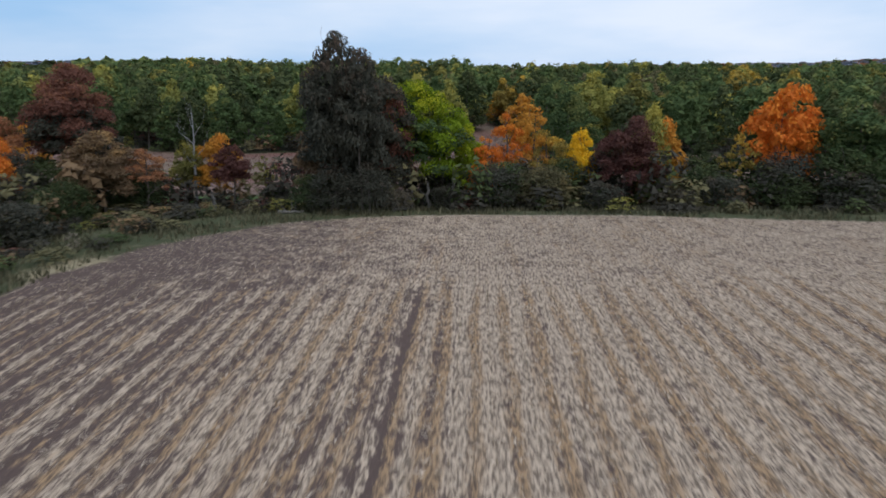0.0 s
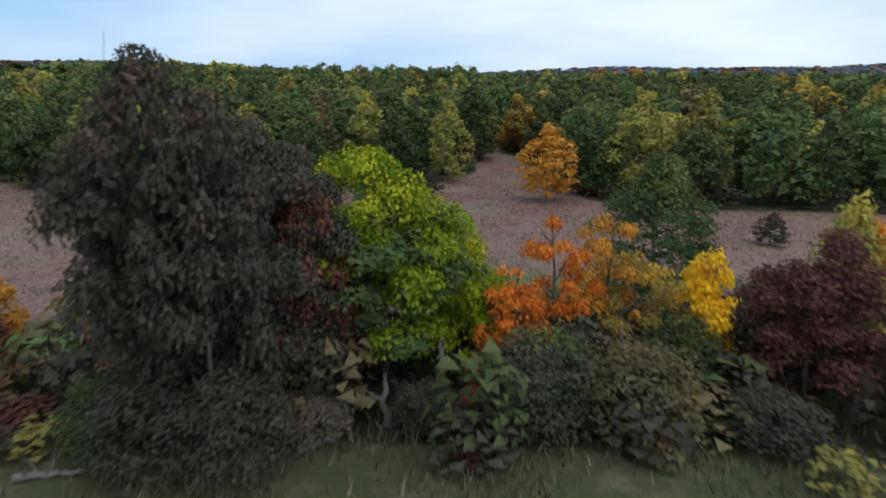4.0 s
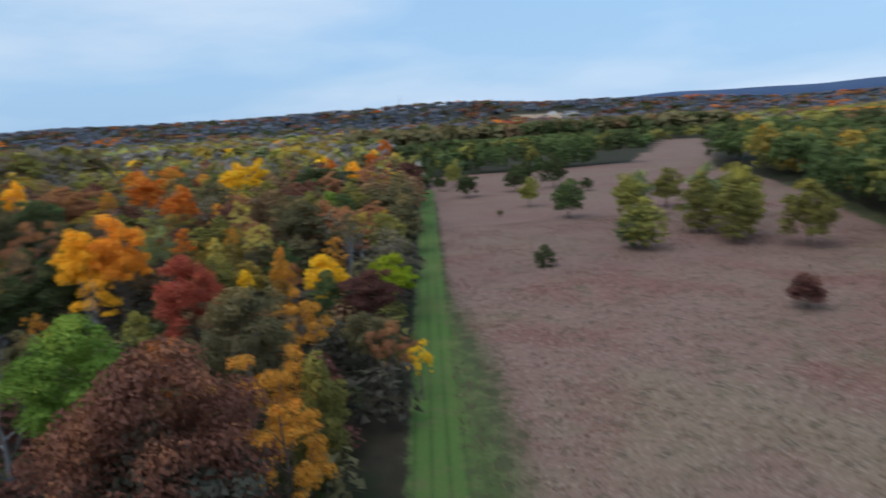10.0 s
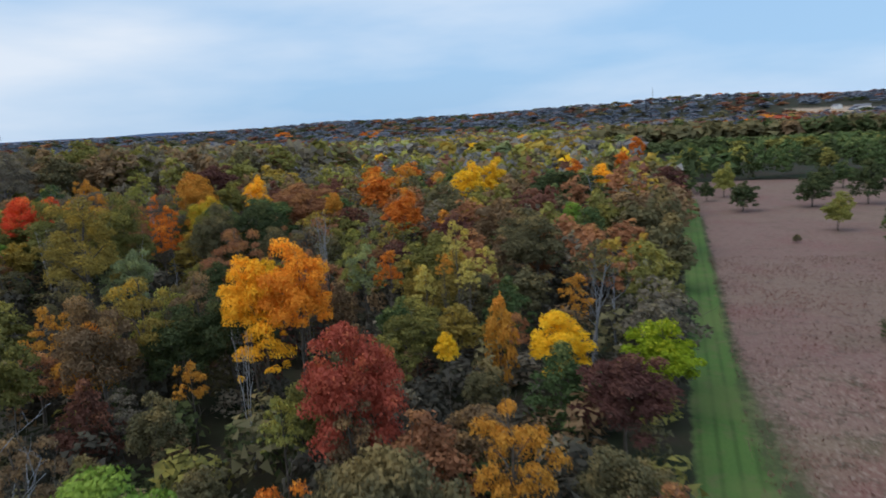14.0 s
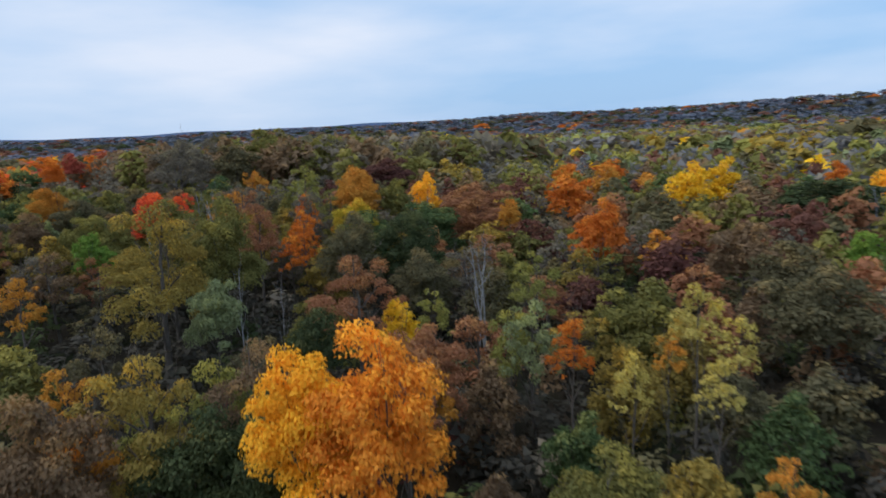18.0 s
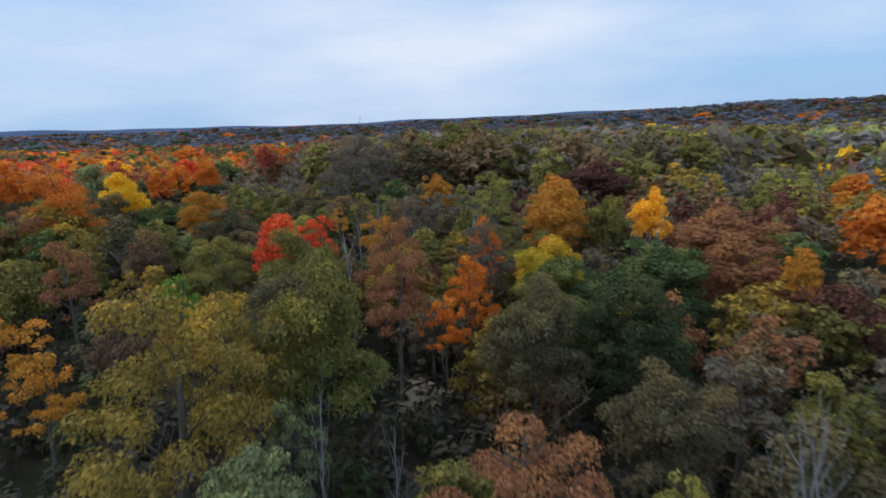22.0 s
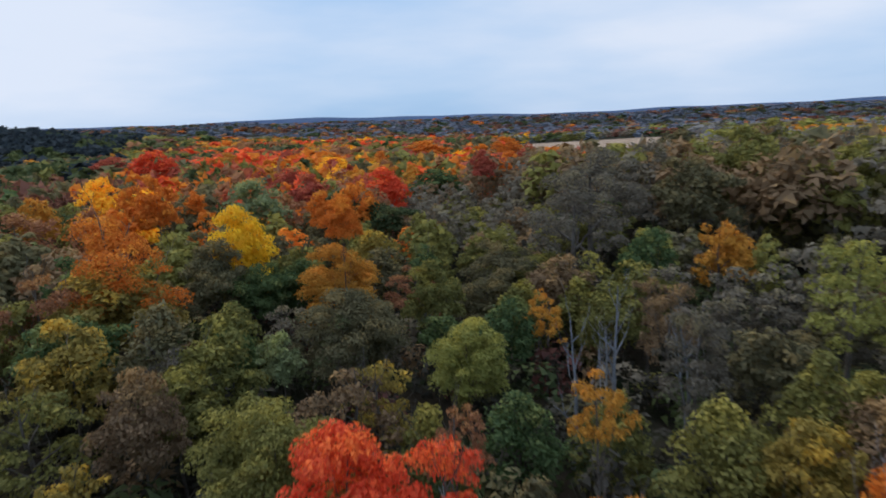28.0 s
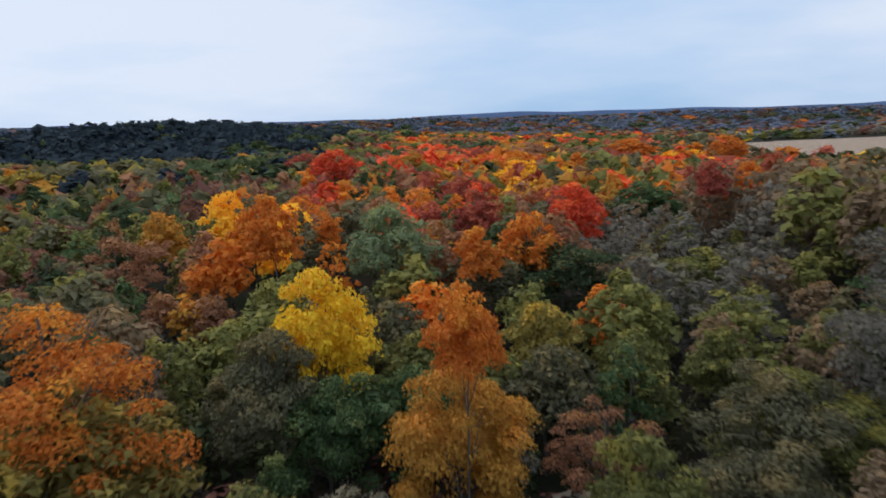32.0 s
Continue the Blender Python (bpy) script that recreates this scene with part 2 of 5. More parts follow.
def ground_z(x, y):
    """Height of the ground: the field at 0, the meadow 3 m lower, wooded hills round the horizon."""
    x, y = np.asarray(x, float), np.asarray(y, float)
    field = -3.0 * ease(60, 84, y) - 0.5 * ease(45, 62, y) * (1 - ease(62, 84, y))
    west = -3.0 + 4.5 * ease(45, -70, y)
    z = field + (west - field) * ease(-24, -52, x) * (1 - ease(60, 84, y))
    near = ease(600, 250, np.hypot(x + 60, y - 60))
    z = z + near * (0.35 * np.sin(x * 0.043 + 1.0) * np.cos(y * 0.051) + 0.15 * np.sin(x * 0.13 + y * 0.09)) * ease(62, 80, np.abs(y - 20) + 0 * x)
    west_of = ease(-60, -200, x)
    z = z + (8.5 + 7.5 * west_of) * ease(150, 300 + 180 * west_of, y) * ease(-420, -200, x)
    r, az = np.hypot(x + 60, y - 60), np.degrees(np.arctan2(-(x + 60), y - 60))
    crest = 2500 + 300 * np.sin(np.radians(az * 3 + 20)) + 150 * np.sin(np.radians(az * 7))
    up = 0.95 + 0.55 * bump_at(az, 29, 10) - 0.55 * bump_at(az, 54, 8) + 0.45 * bump_at(az, 84, 14) - 0.08 * bump_at(az, -19, 9) - 0.42 * bump_at(az, 0, 14) + 0.15 * bump_at(az, 110, 14) - 0.30 * bump_at(az, 160, 30) - 0.25 * bump_at(az, 58, 12)
    up = up + 0.04 * np.sin(np.radians(az * 23)) + 0.03 * np.sin(np.radians(az * 41 + 60))
    top = np.tan(np.radians(up)) * crest + 12
    hill = top * ease(0.56, 1.0, r / crest) * (1 - 0.5 * ease(1.0, 1.6, r / crest))
    ridge = 29 * np.exp(-(((x - 190) / 225) ** 2)) * ease(-560, -760, y) * (1 - ease(-900, -1150, y)) 
    roll = 7 * ease(600, 1100, r) * np.sin(x * 0.0061 + 2) * np.sin(y * 0.0053 + 0.6)
    rise = 3 * np.exp(-(((x + 620) / 220) ** 2) - ((y + 740) / 220) ** 2) - 13 * np.exp(-(((x + 370) / 120) ** 2) - ((y + 420) / 150) ** 2)
    rise = rise + 12 * np.exp(-(((x + 900) / 150) ** 2) - ((y + 560) / 150) ** 2)
    return z + hill + roll + ridge + rise


def strip_y(x):
    """The southern edge of the mown track."""
    return 86.6 - 0.065 * (np.asarray(x, float) + 67)


def north_edge(x):
    """Where the meadow ends at the northern woods."""
    xs = (-340, -300, -206, -125, -84, -70, -49, -30, -16, -2, 6, 13, 20, 25, 33, 44, 90, 140)
    ys = (230, 222, 205, 180, 165, 154, 144, 146, 158, 165, 175, 214, 186, 147, 140, 138, 134, 130)
    return np.interp(x, xs, ys)


def field_edge(x):
    xs = (-28, -26, -24, -20, -15, -7, 0, 17, 27, 40, 110)
    ys = (20, 37, 46, 53, 59, 62, 63.2, 62.3, 60, 58, 47)
    return np.interp(x, xs, ys)


def in_field(x, y):
    return (y < field_edge(x)) & (x > -27.5 - 0.02 * y) & (x < 110) & (y > -75)


def in_meadow(x, y):
    tongue = (np.abs(y - (178 + 0.508 * (-230 - x))) < 20) & (x < -225) & (x > -500)
    return ((y > strip_y(x) + 4) & (y < north_edge(x)) & (x > -318 + 0.05 * (y - 100)) & (x < 92)) | tongue


def in_far_field(x, y):
    return ((np.abs((x + 560) * 0.80 - (y + 670) * 0.6) < 95) & (np.abs((x + 560) * 0.6 + (y + 670) * 0.80) < 230)) | ((np.abs(x + 800) < 90) & (np.abs(y - 330) < 50)) | (np.hypot(x + 900, y + 560) < 90) | (np.hypot(x + 1680, y - 520) < 130)


def axis(core_lo, core_hi, step, reach):
    """Even steps over the middle, growing ones out to the reach."""
    core = list(np.arange(core_lo, core_hi + 0.01, step))
    out, s, lo, hi = [], step, core[0], core[-1]
    left, right = [], []
    while lo > -reach:
        s *= 1.16
        lo -= s
        left.append(lo)
    s = step
    while hi < reach:
        s *= 1.16
        hi += s
        right.append(hi)
    return np.array(left[::-1] + core + right)


def mesh_of(name, verts, faces, mats=(), mat_index=None, smooth=False):
    me = bpy.data.meshes.new(name)
    verts, faces = np.asarray(verts, np.float32), np.asarray(faces, np.int32)
    k = faces.shape[1]
    me.vertices.add(len(verts))
    me.vertices.foreach_set("co", verts.ravel())
    me.loops.add(faces.size)
    me.loops.foreach_set("vertex_index", faces.ravel())
    me.polygons.add(len(faces))
    me.polygons.foreach_set("loop_start", np.arange(0, faces.size, k, dtype=np.int32))
    me.polygons.foreach_set("loop_total", np.full(len(faces), k, dtype=np.int32))
    for m in mats:
        me.materials.append(m)
    if mat_index is not None:
        me.polygons.foreach_set("material_index", np.asarray(mat_index, np.int32))
    me.polygons.foreach_set("use_smooth", np.full(len(faces), smooth))
    me.update(calc_edges=True)
    return me


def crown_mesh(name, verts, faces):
    """A crown; its top takes more flecks: turned leaves and painted light from above."""
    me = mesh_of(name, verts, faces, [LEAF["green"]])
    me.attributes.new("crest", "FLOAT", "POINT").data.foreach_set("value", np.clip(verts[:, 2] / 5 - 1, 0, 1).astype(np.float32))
    return me


SOIL_STRIPE = -3.4


def ground_material():
    m, n, l = nodes_of("ground_cover")
    geo, att = n.new("ShaderNodeNewGeometry"), n.new("ShaderNodeAttribute")
    att.attribute_name = "cover"
    pos = geo.outputs["Position"]
    sep, xyz = n.new("ShaderNodeSeparateColor"), n.new("ShaderNodeSeparateXYZ")
    l.new(att.outputs["Color"], sep.inputs["Color"])
    l.new(pos, xyz.inputs[0])
    huge, big, mid, fine = noise_of(n, l, 0.03, 4, 0.6, pos), noise_of(n, l, 0.11, 4, 0.6, pos), noise_of(n, l, 0.6, 5, 0.65, pos), noise_of(n, l, 5.0, 6, 0.7, pos)
    # forest floor, darker than leaf litter: shade under the trees is in its colour
    floor = mix_rgb(n, l, mid, (0.022, 0.019, 0.013), (0.060, 0.048, 0.033))
    floor = mix_rgb(n, l, sharpen(n, l, big, 0.45, 0.65), floor, (0.026, 0.036, 0.016))
    # stubble: rows of cut maize, windrows of pale straw, tan stalks and bare soil between
    turned = n.new("ShaderNodeMapping")
    turned.inputs["Rotation"].default_value = (0, 0, 0.05)
    l.new(pos, turned.inputs["Vector"])
    flat = n.new("ShaderNodeSeparateXYZ")
    l.new(turned.outputs["Vector"], flat.inputs[0])

    def lengthways(across_by, along_by, detail, rough):
        """Noise drawn out along the rows."""
        x = n.new("ShaderNodeMapping")
        x.inputs["Scale"].default_value = (across_by, along_by, 1)
        l.new(turned.outputs["Vector"], x.inputs["Vector"])
        return noise_of(n, l, 1.0, detail, rough, x.outputs["Vector"])

    sway, bands, streak, chaff, clods = lengthways(0.5, 0.12, 2, 0.5), lengthways(0.42, 0.015, 3, 0.6), lengthways(2.2, 0.22, 3, 0.65), lengthways(8.0, 1.5, 3, 0.75), lengthways(3.2, 1.2, 3, 0.7)
    u = sums(n, l, flat.outputs["X"], sums(n, l, sway, 0.7, "MULTIPLY"))
    row = sums(n, l, sums(n, l, u, 2 * math.pi / 0.76, "MULTIPLY"), 0.0, "SINE")
    windrow = sums(n, l, sums(n, l, u, 2 * math.pi / 1.52, "MULTIPLY"), 0.0, "SINE")
    inner = sharpen(n, l, sums(n, l, xyz.outputs["Y"], sums(n, l, big, 9, "MULTIPLY")), 38, 46, 1.0, 0.0)
    straw = mix_rgb(n, l, fine, (0.34, 0.245, 0.170), (0.78, 0.60, 0.44))
    tan = mix_rgb(n, l, fine, (0.22, 0.135, 0.070), (0.58, 0.36, 0.195))
    lean = sums(n, l, sums(n, l, windrow, sums(n, l, inner, 0.20, "MULTIPLY"), "MULTIPLY"), sums(n, l, sums(n, l, bands, 0.9, "MULTIPLY"), sums(n, l, streak, 0.8, "MULTIPLY")))
    straw = mix_rgb(n, l, sharpen(n, l, sums(n, l, lean, sharpen(n, l, inner, 0, 1, -0.08, 0.0)), 0.79, 1.02, 0.0, 0.9), straw, tan)
    straw = mix_rgb(n, l, sharpen(n, l, chaff, 0.43, 0.55), mix_rgb(n, l, 0.8, straw, (0.10, 0.072, 0.055)), straw)
    soil = mix_rgb(n, l, fine, (0.068, 0.045, 0.037), (0.175, 0.122, 0.102))
    gaps = sums(n, l, sums(n, l, sums(n, l, row, 0.135, "MULTIPLY"), sums(n, l, windrow, 0.050, "MULTIPLY")), inner, "MULTIPLY")
    gaps = sums(n, l, gaps, sums(n, l, sums(n, l, sums(n, l, clods, 0.5, "SUBTRACT"), 0.85, "MULTIPLY"), sums(n, l, sums(n, l, chaff, 0.5, "SUBTRACT"), -0.75, "MULTIPLY")))
    gaps = sums(n, l, gaps, sums(n, l, sums(n, l, sums(n, l, bands, 0.5, "SUBTRACT"), inner, "MULTIPLY"), sums(n, l, sums(n, l, noise_of(n, l, 0.45, 3, 0.6, pos), 0.5, "SUBTRACT"), 0.75, "MULTIPLY")))
    bare = sums(n, l, sums(n, l, flat.outputs["X"], SOIL_STRIPE, "SUBTRACT"), 0.0, "ABSOLUTE")
    gaps = sums(n, l, gaps, sums(n, l, sharpen(n, l, bare, 0.25, 0.65, 0.25, 0.0), inner, "MULTIPLY"))
    thick = sharpen(n, l, sums(n, l, xyz.outputs["X"], sums(n, l, huge, 12, "MULTIPLY")), -18, 7, 0.26, -0.10)
    thick = sums(n, l, thick, sharpen(n, l, xyz.outputs["X"], -80, -50, -0.5, 0.0))
    thick = sums(n, l, thick, sharpen(n, l, inner, 0, 1, 0.13, 0.0))
    stub = mix_rgb(n, l, sharpen(n, l, sums(n, l, gaps, thick), 0.0, 0.22), straw, soil)
    # dry meadow grass, pinkish brown with russet and green patches
    hay = mix_rgb(n, l, fine, (0.118, 0.068, 0.055), (0.292, 0.187, 0.151))
    hay = mix_rgb(n, l, sharpen(n, l, noise_of(n, l, 0.062, 3, 0.6, pos), 0.46, 0.64, 0, 0.75), hay, (0.185, 0.078, 0.068))
    hay = mix_rgb(n, l, sharpen(n, l, huge, 0.47, 0.60, 0, 0.8), hay, (0.205, 0.158, 0.108))
    hay = mix_rgb(n, l, sharpen(n, l, noise_of(n, l, 0.20, 4, 0.7, pos), 0.54, 0.68, 0, 0.6), hay, (0.095, 0.090, 0.050))
    hay = mix_rgb(n, l, sharpen(n, l, mid, 0.52, 0.66, 0, 0.7), hay, (0.074, 0.062, 0.042))
    combed = n.new("ShaderNodeMapping")
    combed.inputs["Rotation"].default_value, combed.inputs["Scale"].default_value = (0, 0, 0.5), (1.1, 3.0, 1)
    l.new(pos, combed.inputs["Vector"])
    hay = mix_rgb(n, l, sharpen(n, l, noise_of(n, l, 1.0, 4, 0.75, combed.outputs["Vector"]), 0.50, 0.64, 0, 0.65), hay, (0.320, 0.238, 0.193))
    beyond = sums(n, l, sums(n, l, xyz.outputs["X"], sums(n, l, xyz.outputs["Y"], 0.12, "MULTIPLY")), sums(n, l, big, 9, "MULTIPLY"))
    hay = mix_rgb(n, l, sharpen(n, l, beyond, -97, -93, 0.5, 0.0), hay, (0.190, 0.117, 0.102))
    # mown grass and rough grass
    tanned = n.new("ShaderNodeVectorMath")
    tanned.operation = "DISTANCE"
    l.new(pos, tanned.inputs[0])
    tanned.inputs[1].default_value = (-24.8, 42.5, 0)
    lawn = mix_rgb(n, l, fine, (0.046, 0.094, 0.024), (0.112, 0.188, 0.050))
    wheel = sums(n, l, sums(n, l, xyz.outputs["Y"], sums(n, l, xyz.outputs["X"], 0.065, "MULTIPLY")), 2 * math.pi / 1.35, "MULTIPLY")
    lawn = mix_rgb(n, l, sharpen(n, l, sums(n, l, wheel, 0.0, "SINE"), 0.3, 1.0, 0, 0.45), lawn, (0.030, 0.060, 0.016))
    lawn = mix_rgb(n, l, sharpen(n, l, big, 0.46, 0.62, 0, 0.6), lawn, (0.120, 0.150, 0.050))
    lawn = mix_rgb(n, l, sharpen(n, l, mid, 0.52, 0.66, 0, 0.45), lawn, (0.145, 0.120, 0.066))
    tangle = mix_rgb(n, l, fine, (0.034, 0.044, 0.020), (0.105, 0.108, 0.054))
    tangle = mix_rgb(n, l, sharpen(n, l, mid, 0.50, 0.68, 0, 0.55), tangle, (0.18, 0.155, 0.095))
    tangle = mix_rgb(n, l, sharpen(n, l, sums(n, l, tanned.outputs["Value"], sums(n, l, mid, 5, "MULTIPLY")), 4.6, 6.4, 0.85, 0), tangle, (0.36, 0.29, 0.18))
    edge = sums(n, l, sums(n, l, mid, 0.5, "SUBTRACT"), 0.7, "MULTIPLY")
    col = floor
    for src, shade in ((att.outputs["Alpha"], tangle), (sep.outputs[1], hay), (sep.outputs[2], lawn), (sep.outputs[0], stub)):
        col = mix_rgb(n, l, sharpen(n, l, sums(n, l, src, edge), 0.38, 0.62), col, shade)
    p, out, bm = n.new("ShaderNodeBsdfPrincipled"), n.new("ShaderNodeOutputMaterial"), n.new("ShaderNodeBump")
    bm.inputs["Strength"].default_value, bm.inputs["Distance"].default_value = 0.7, 0.25
    l.new(sums(n, l, mid, sums(n, l, fine, 0.6, "MULTIPLY")), bm.inputs["Height"])
    l.new(bm.outputs["Normal"], p.inputs["Normal"])
    l.new(col, p.inputs["Base Color"])
    p.inputs["Roughness"].default_value, p.inputs["Specular IOR Level"].default_value = 0.95, 0.1
    l.new(p.outputs[0], out.inputs["Surface"])
    return m


gx, gy = axis(-330, 95, 2.8, 4700), axis(-40, 215, 1.45, 4700)
X, Y = np.meshgrid(gx, gy)
Z = ground_z(X, Y)
idx = np.arange(X.size).reshape(X.shape)
quads = np.stack([idx[:-1, :-1], idx[:-1, 1:], idx[1:, 1:], idx[1:, :-1]], -1).reshape(-1, 4)
ground_mesh = mesh_of("ground", np.stack([X, Y, Z], -1).reshape(-1, 3), quads, [ground_material()], smooth=True)


def soft(d, width):
    """1 well inside, 0 well outside, one half on the edge; d is the distance inside."""
    return np.clip(0.5 + d / width, 0, 1)


SY = strip_y(X)
fld = np.minimum(np.minimum(soft(field_edge(X) - Y, 4), soft(X + 27.5 + 0.02 * Y, 4)), np.minimum(soft(110 - X, 4), soft(Y + 75, 4)))
fld = np.maximum(fld, in_far_field(X, Y))
track = (X < 60) & (X > -262)
mwn = np.minimum(soft(Y - SY, 2.5), soft(SY + 4.4 - Y, 2.5)) * track
wide = 5.5 + 5.0 * ease(-125, -72, X) - 2.5 * ease(-58, -40, X)
green_by = np.minimum(soft(Y - SY, 3), soft(SY + wide - Y, 9)) * track
glade = soft(1 - np.hypot((X - 9) / 17, (Y - 98 + 0.35 * (X - 9)) / 10), 1.1)
mdw = np.minimum(soft(north_edge(X) - Y, 7), soft(Y - SY - 4, 3)) * (X > -318) * (X < 92)
mdw = np.maximum(mdw, in_meadow(X, Y) & (X < -225))
verge = np.maximum(((X > -37) & (X < 115) & (Y < 70) & (Y > -80)) * 1.0, green_by)
verge = np.maximum(verge, ((Y > 76) & (Y < SY) & (X > -34)) * 1.0)
verge = np.maximum(verge, soft(5 - np.abs(Y - north_edge(X)), 6) * (X > -200) * (X < 92))
cover = np.stack([fld, mdw * (1 - 0.75 * green_by), np.maximum(np.maximum(mwn, 0.50 * green_by * (X < -40)), 0.62 * glade), verge], -1).astype(np.float32).reshape(-1, 4)
ground_mesh.attributes.new("cover", "FLOAT_COLOR", "POINT").data.foreach_set("color", cover.ravel())
ground = tagged(new("ground", ground_mesh), "rolling farmland with stubble field, dry meadow and forest floor", "ground", kind="structure")


# ---- tree shapes, each drawn once at 10 m height and 3.2 m crown radius ----
def tube(points, radii, sides=6):
    """A tapered limb along some points."""
    pts, V, Fc = [Vector(p) for p in points], [], []
    for i, p in enumerate(pts):
        d = (pts[min(i + 1, len(pts) - 1)] - pts[max(i - 1, 0)]).normalized()
        a = d.orthogonal().normalized()
        b = d.cross(a)
        for k in range(sides):
            t = 2 * math.pi * k / sides
            V.append(p + (a * math.cos(t) + b * math.sin(t)) * radii[i])
    for i in range(len(pts) - 1):
        for k in range(sides):
            q = (k + 1) % sides
            Fc.append((i * sides + k, i * sides + q, (i + 1) * sides + q, (i + 1) * sides + k))
    return [tuple(v) for v in V], Fc


def join(pieces):
    V, Fc = [], []
    for v, f in pieces:
        o = len(V)
        V += v
        Fc += [tuple(i + o for i in q) for q in f]
    return V, Fc


def limb(rng, start, way, length, radius, sides, depth, out, crook=0.25, forks=3):
    """A crooked limb that forks."""
    p, d, pts, rad = Vector(start), Vector(way).normalized(), [Vector(start)], [radius]
    steps = 4
    for i in range(steps):
        d = (d + Vector((rng.uniform(-1, 1), rng.uniform(-1, 1), rng.uniform(-0.4, 0.9))) * crook).normalized()
        p = p + d * length / steps
        pts.append(p.copy())
        rad.append(max(radius * (1 - 0.8 * (i + 1) / steps), 0.012))
    out.append(tube(pts, rad, sides))
    if depth > 0:
        for _ in range(forks):
            i = rng.randint(1, steps)
            side = Vector((rng.uniform(-1, 1), rng.uniform(-1, 1), rng.uniform(0.0, 0.9)))
            limb(rng, pts[i], (d * 0.8 + side).normalized(), length * rng.uniform(0.45, 0.7), rad[i] * 0.6, max(3, sides - 1), depth - 1, out, crook * 1.15, forks)


def skeleton_mesh(name, seed, height=10.0, bare=False, stems=1, lean=0.06, clear=0.32, girth=0.17, boughs=8, limbs=7):
    rng = random.Random(seed)
    out = []
    for s in range(stems):
        turn = rng.uniform(0, 6.28)
        off = 0.0 if stems == 1 else 0.35
        pts, rad = [Vector((off * math.cos(turn), off * math.sin(turn), -0.4))], [girth * 1.35]
        n = 7
        for i in range(1, n + 1):
            f = i / n
            pts.append(Vector((off * math.cos(turn) + math.sin(turn + f) * lean * height * f * (2.6 if stems > 1 else 1) + rng.uniform(-0.1, 0.1), off * math.sin(turn) + math.cos(turn + f * 2) * lean * height * f * (2.6 if stems > 1 else 1) + rng.uniform(-0.1, 0.1), height * (0.92 if not bare else 0.97) * f)))
            rad.append(max(girth * (1 - 0.88 * f), 0.02))
        out.append(tube(pts, rad, 6))
        count = boughs if bare else limbs
        for k in range(count):
            f = clear + (0.93 - clear) * (k + rng.random()) / count
            i = min(int(f * n), n - 1)
            base = pts[i].lerp(pts[i + 1], f * n - i)
            a = k * 2.4 + rng.uniform(-0.5, 0.5)
            rise = rng.uniform(0.45, 1.1)
            ln = (1 - 0.62 * f) * height * (0.36 if not bare else 0.40) * rng.uniform(0.8, 1.15)
            limb(rng, base, (math.cos(a), math.sin(a), rise), ln, rad[i] * 0.55, 5 if bare else 4, 2 if bare else 1, out, 0.30, 2 if bare else 1)
    V, Fc = join(out)
    return mesh_of(name, V, Fc, [BARK], smooth=True)


def leaf_cloud(rng, lobes, count, size, stray=0.5, droop=0.0):
    """Sprays of leaves round a set of lobes: x, y, z, radius, flatness."""
    lobes = np.array(lobes)
    w = lobes[:, 3] ** 2
    pick = rng.choice(len(lobes), int(count * 1.9), p=w / w.sum())
    d = rng.normal(size=(len(pick), 3))
    d /= np.linalg.norm(d, axis=1)[:, None]
    d[:, 2] = np.where(d[:, 2] < -0.35, -d[:, 2], d[:, 2])
    L = lobes[pick]
    rad = L[:, 3] * (1.12 - 0.62 * rng.random(len(pick)) ** 1.4) * (1 + 0.13 * np.sin(5 * d[:, 0] + 3 * L[:, 1]) * np.cos(4 * d[:, 2] + L[:, 0]))
    c = L[:, :3] + d * rad[:, None] * np.stack([np.ones(len(pick)), np.ones(len(pick)), L[:, 4]], 1)
    deep = np.zeros(len(pick), bool)
    for k in range(len(lobes)):
        q = (c - lobes[k, :3]) / np.array([1, 1, lobes[k, 4]])
        deep |= (np.linalg.norm(q, axis=1) < 0.62 * lobes[k, 3]) & (pick != k)
    c, d = c[~deep][:count], d[~deep][:count]
    n = len(c)
    nor = d + rng.normal(size=(n, 3)) * stray + np.array([0, 0, 0.25])
    nor /= np.linalg.norm(nor, axis=1)[:, None]
    u = np.cross(nor, rng.normal(size=(n, 3)))
    u /= np.linalg.norm(u, axis=1)[:, None]
    v = np.cross(nor, u)
    s = size * rng.uniform(0.6, 1.35, n)[:, None]
    e = lambda: rng.uniform(0.6, 1.25, n)[:, None]
    P = np.stack([c + u * s * e() * 1.25, c - u * s * e() * 0.6 + v * s * e() * 0.75 - nor * s * 0.35 * rng.random(n)[:, None], c - u * s * e() * 0.6 - v * s * e() * 0.75], 1)
    P[:, :, 2] -= droop * s * rng.random(n)[:, None]
    return P.reshape(-1, 3), np.arange(3 * n).reshape(-1, 3)


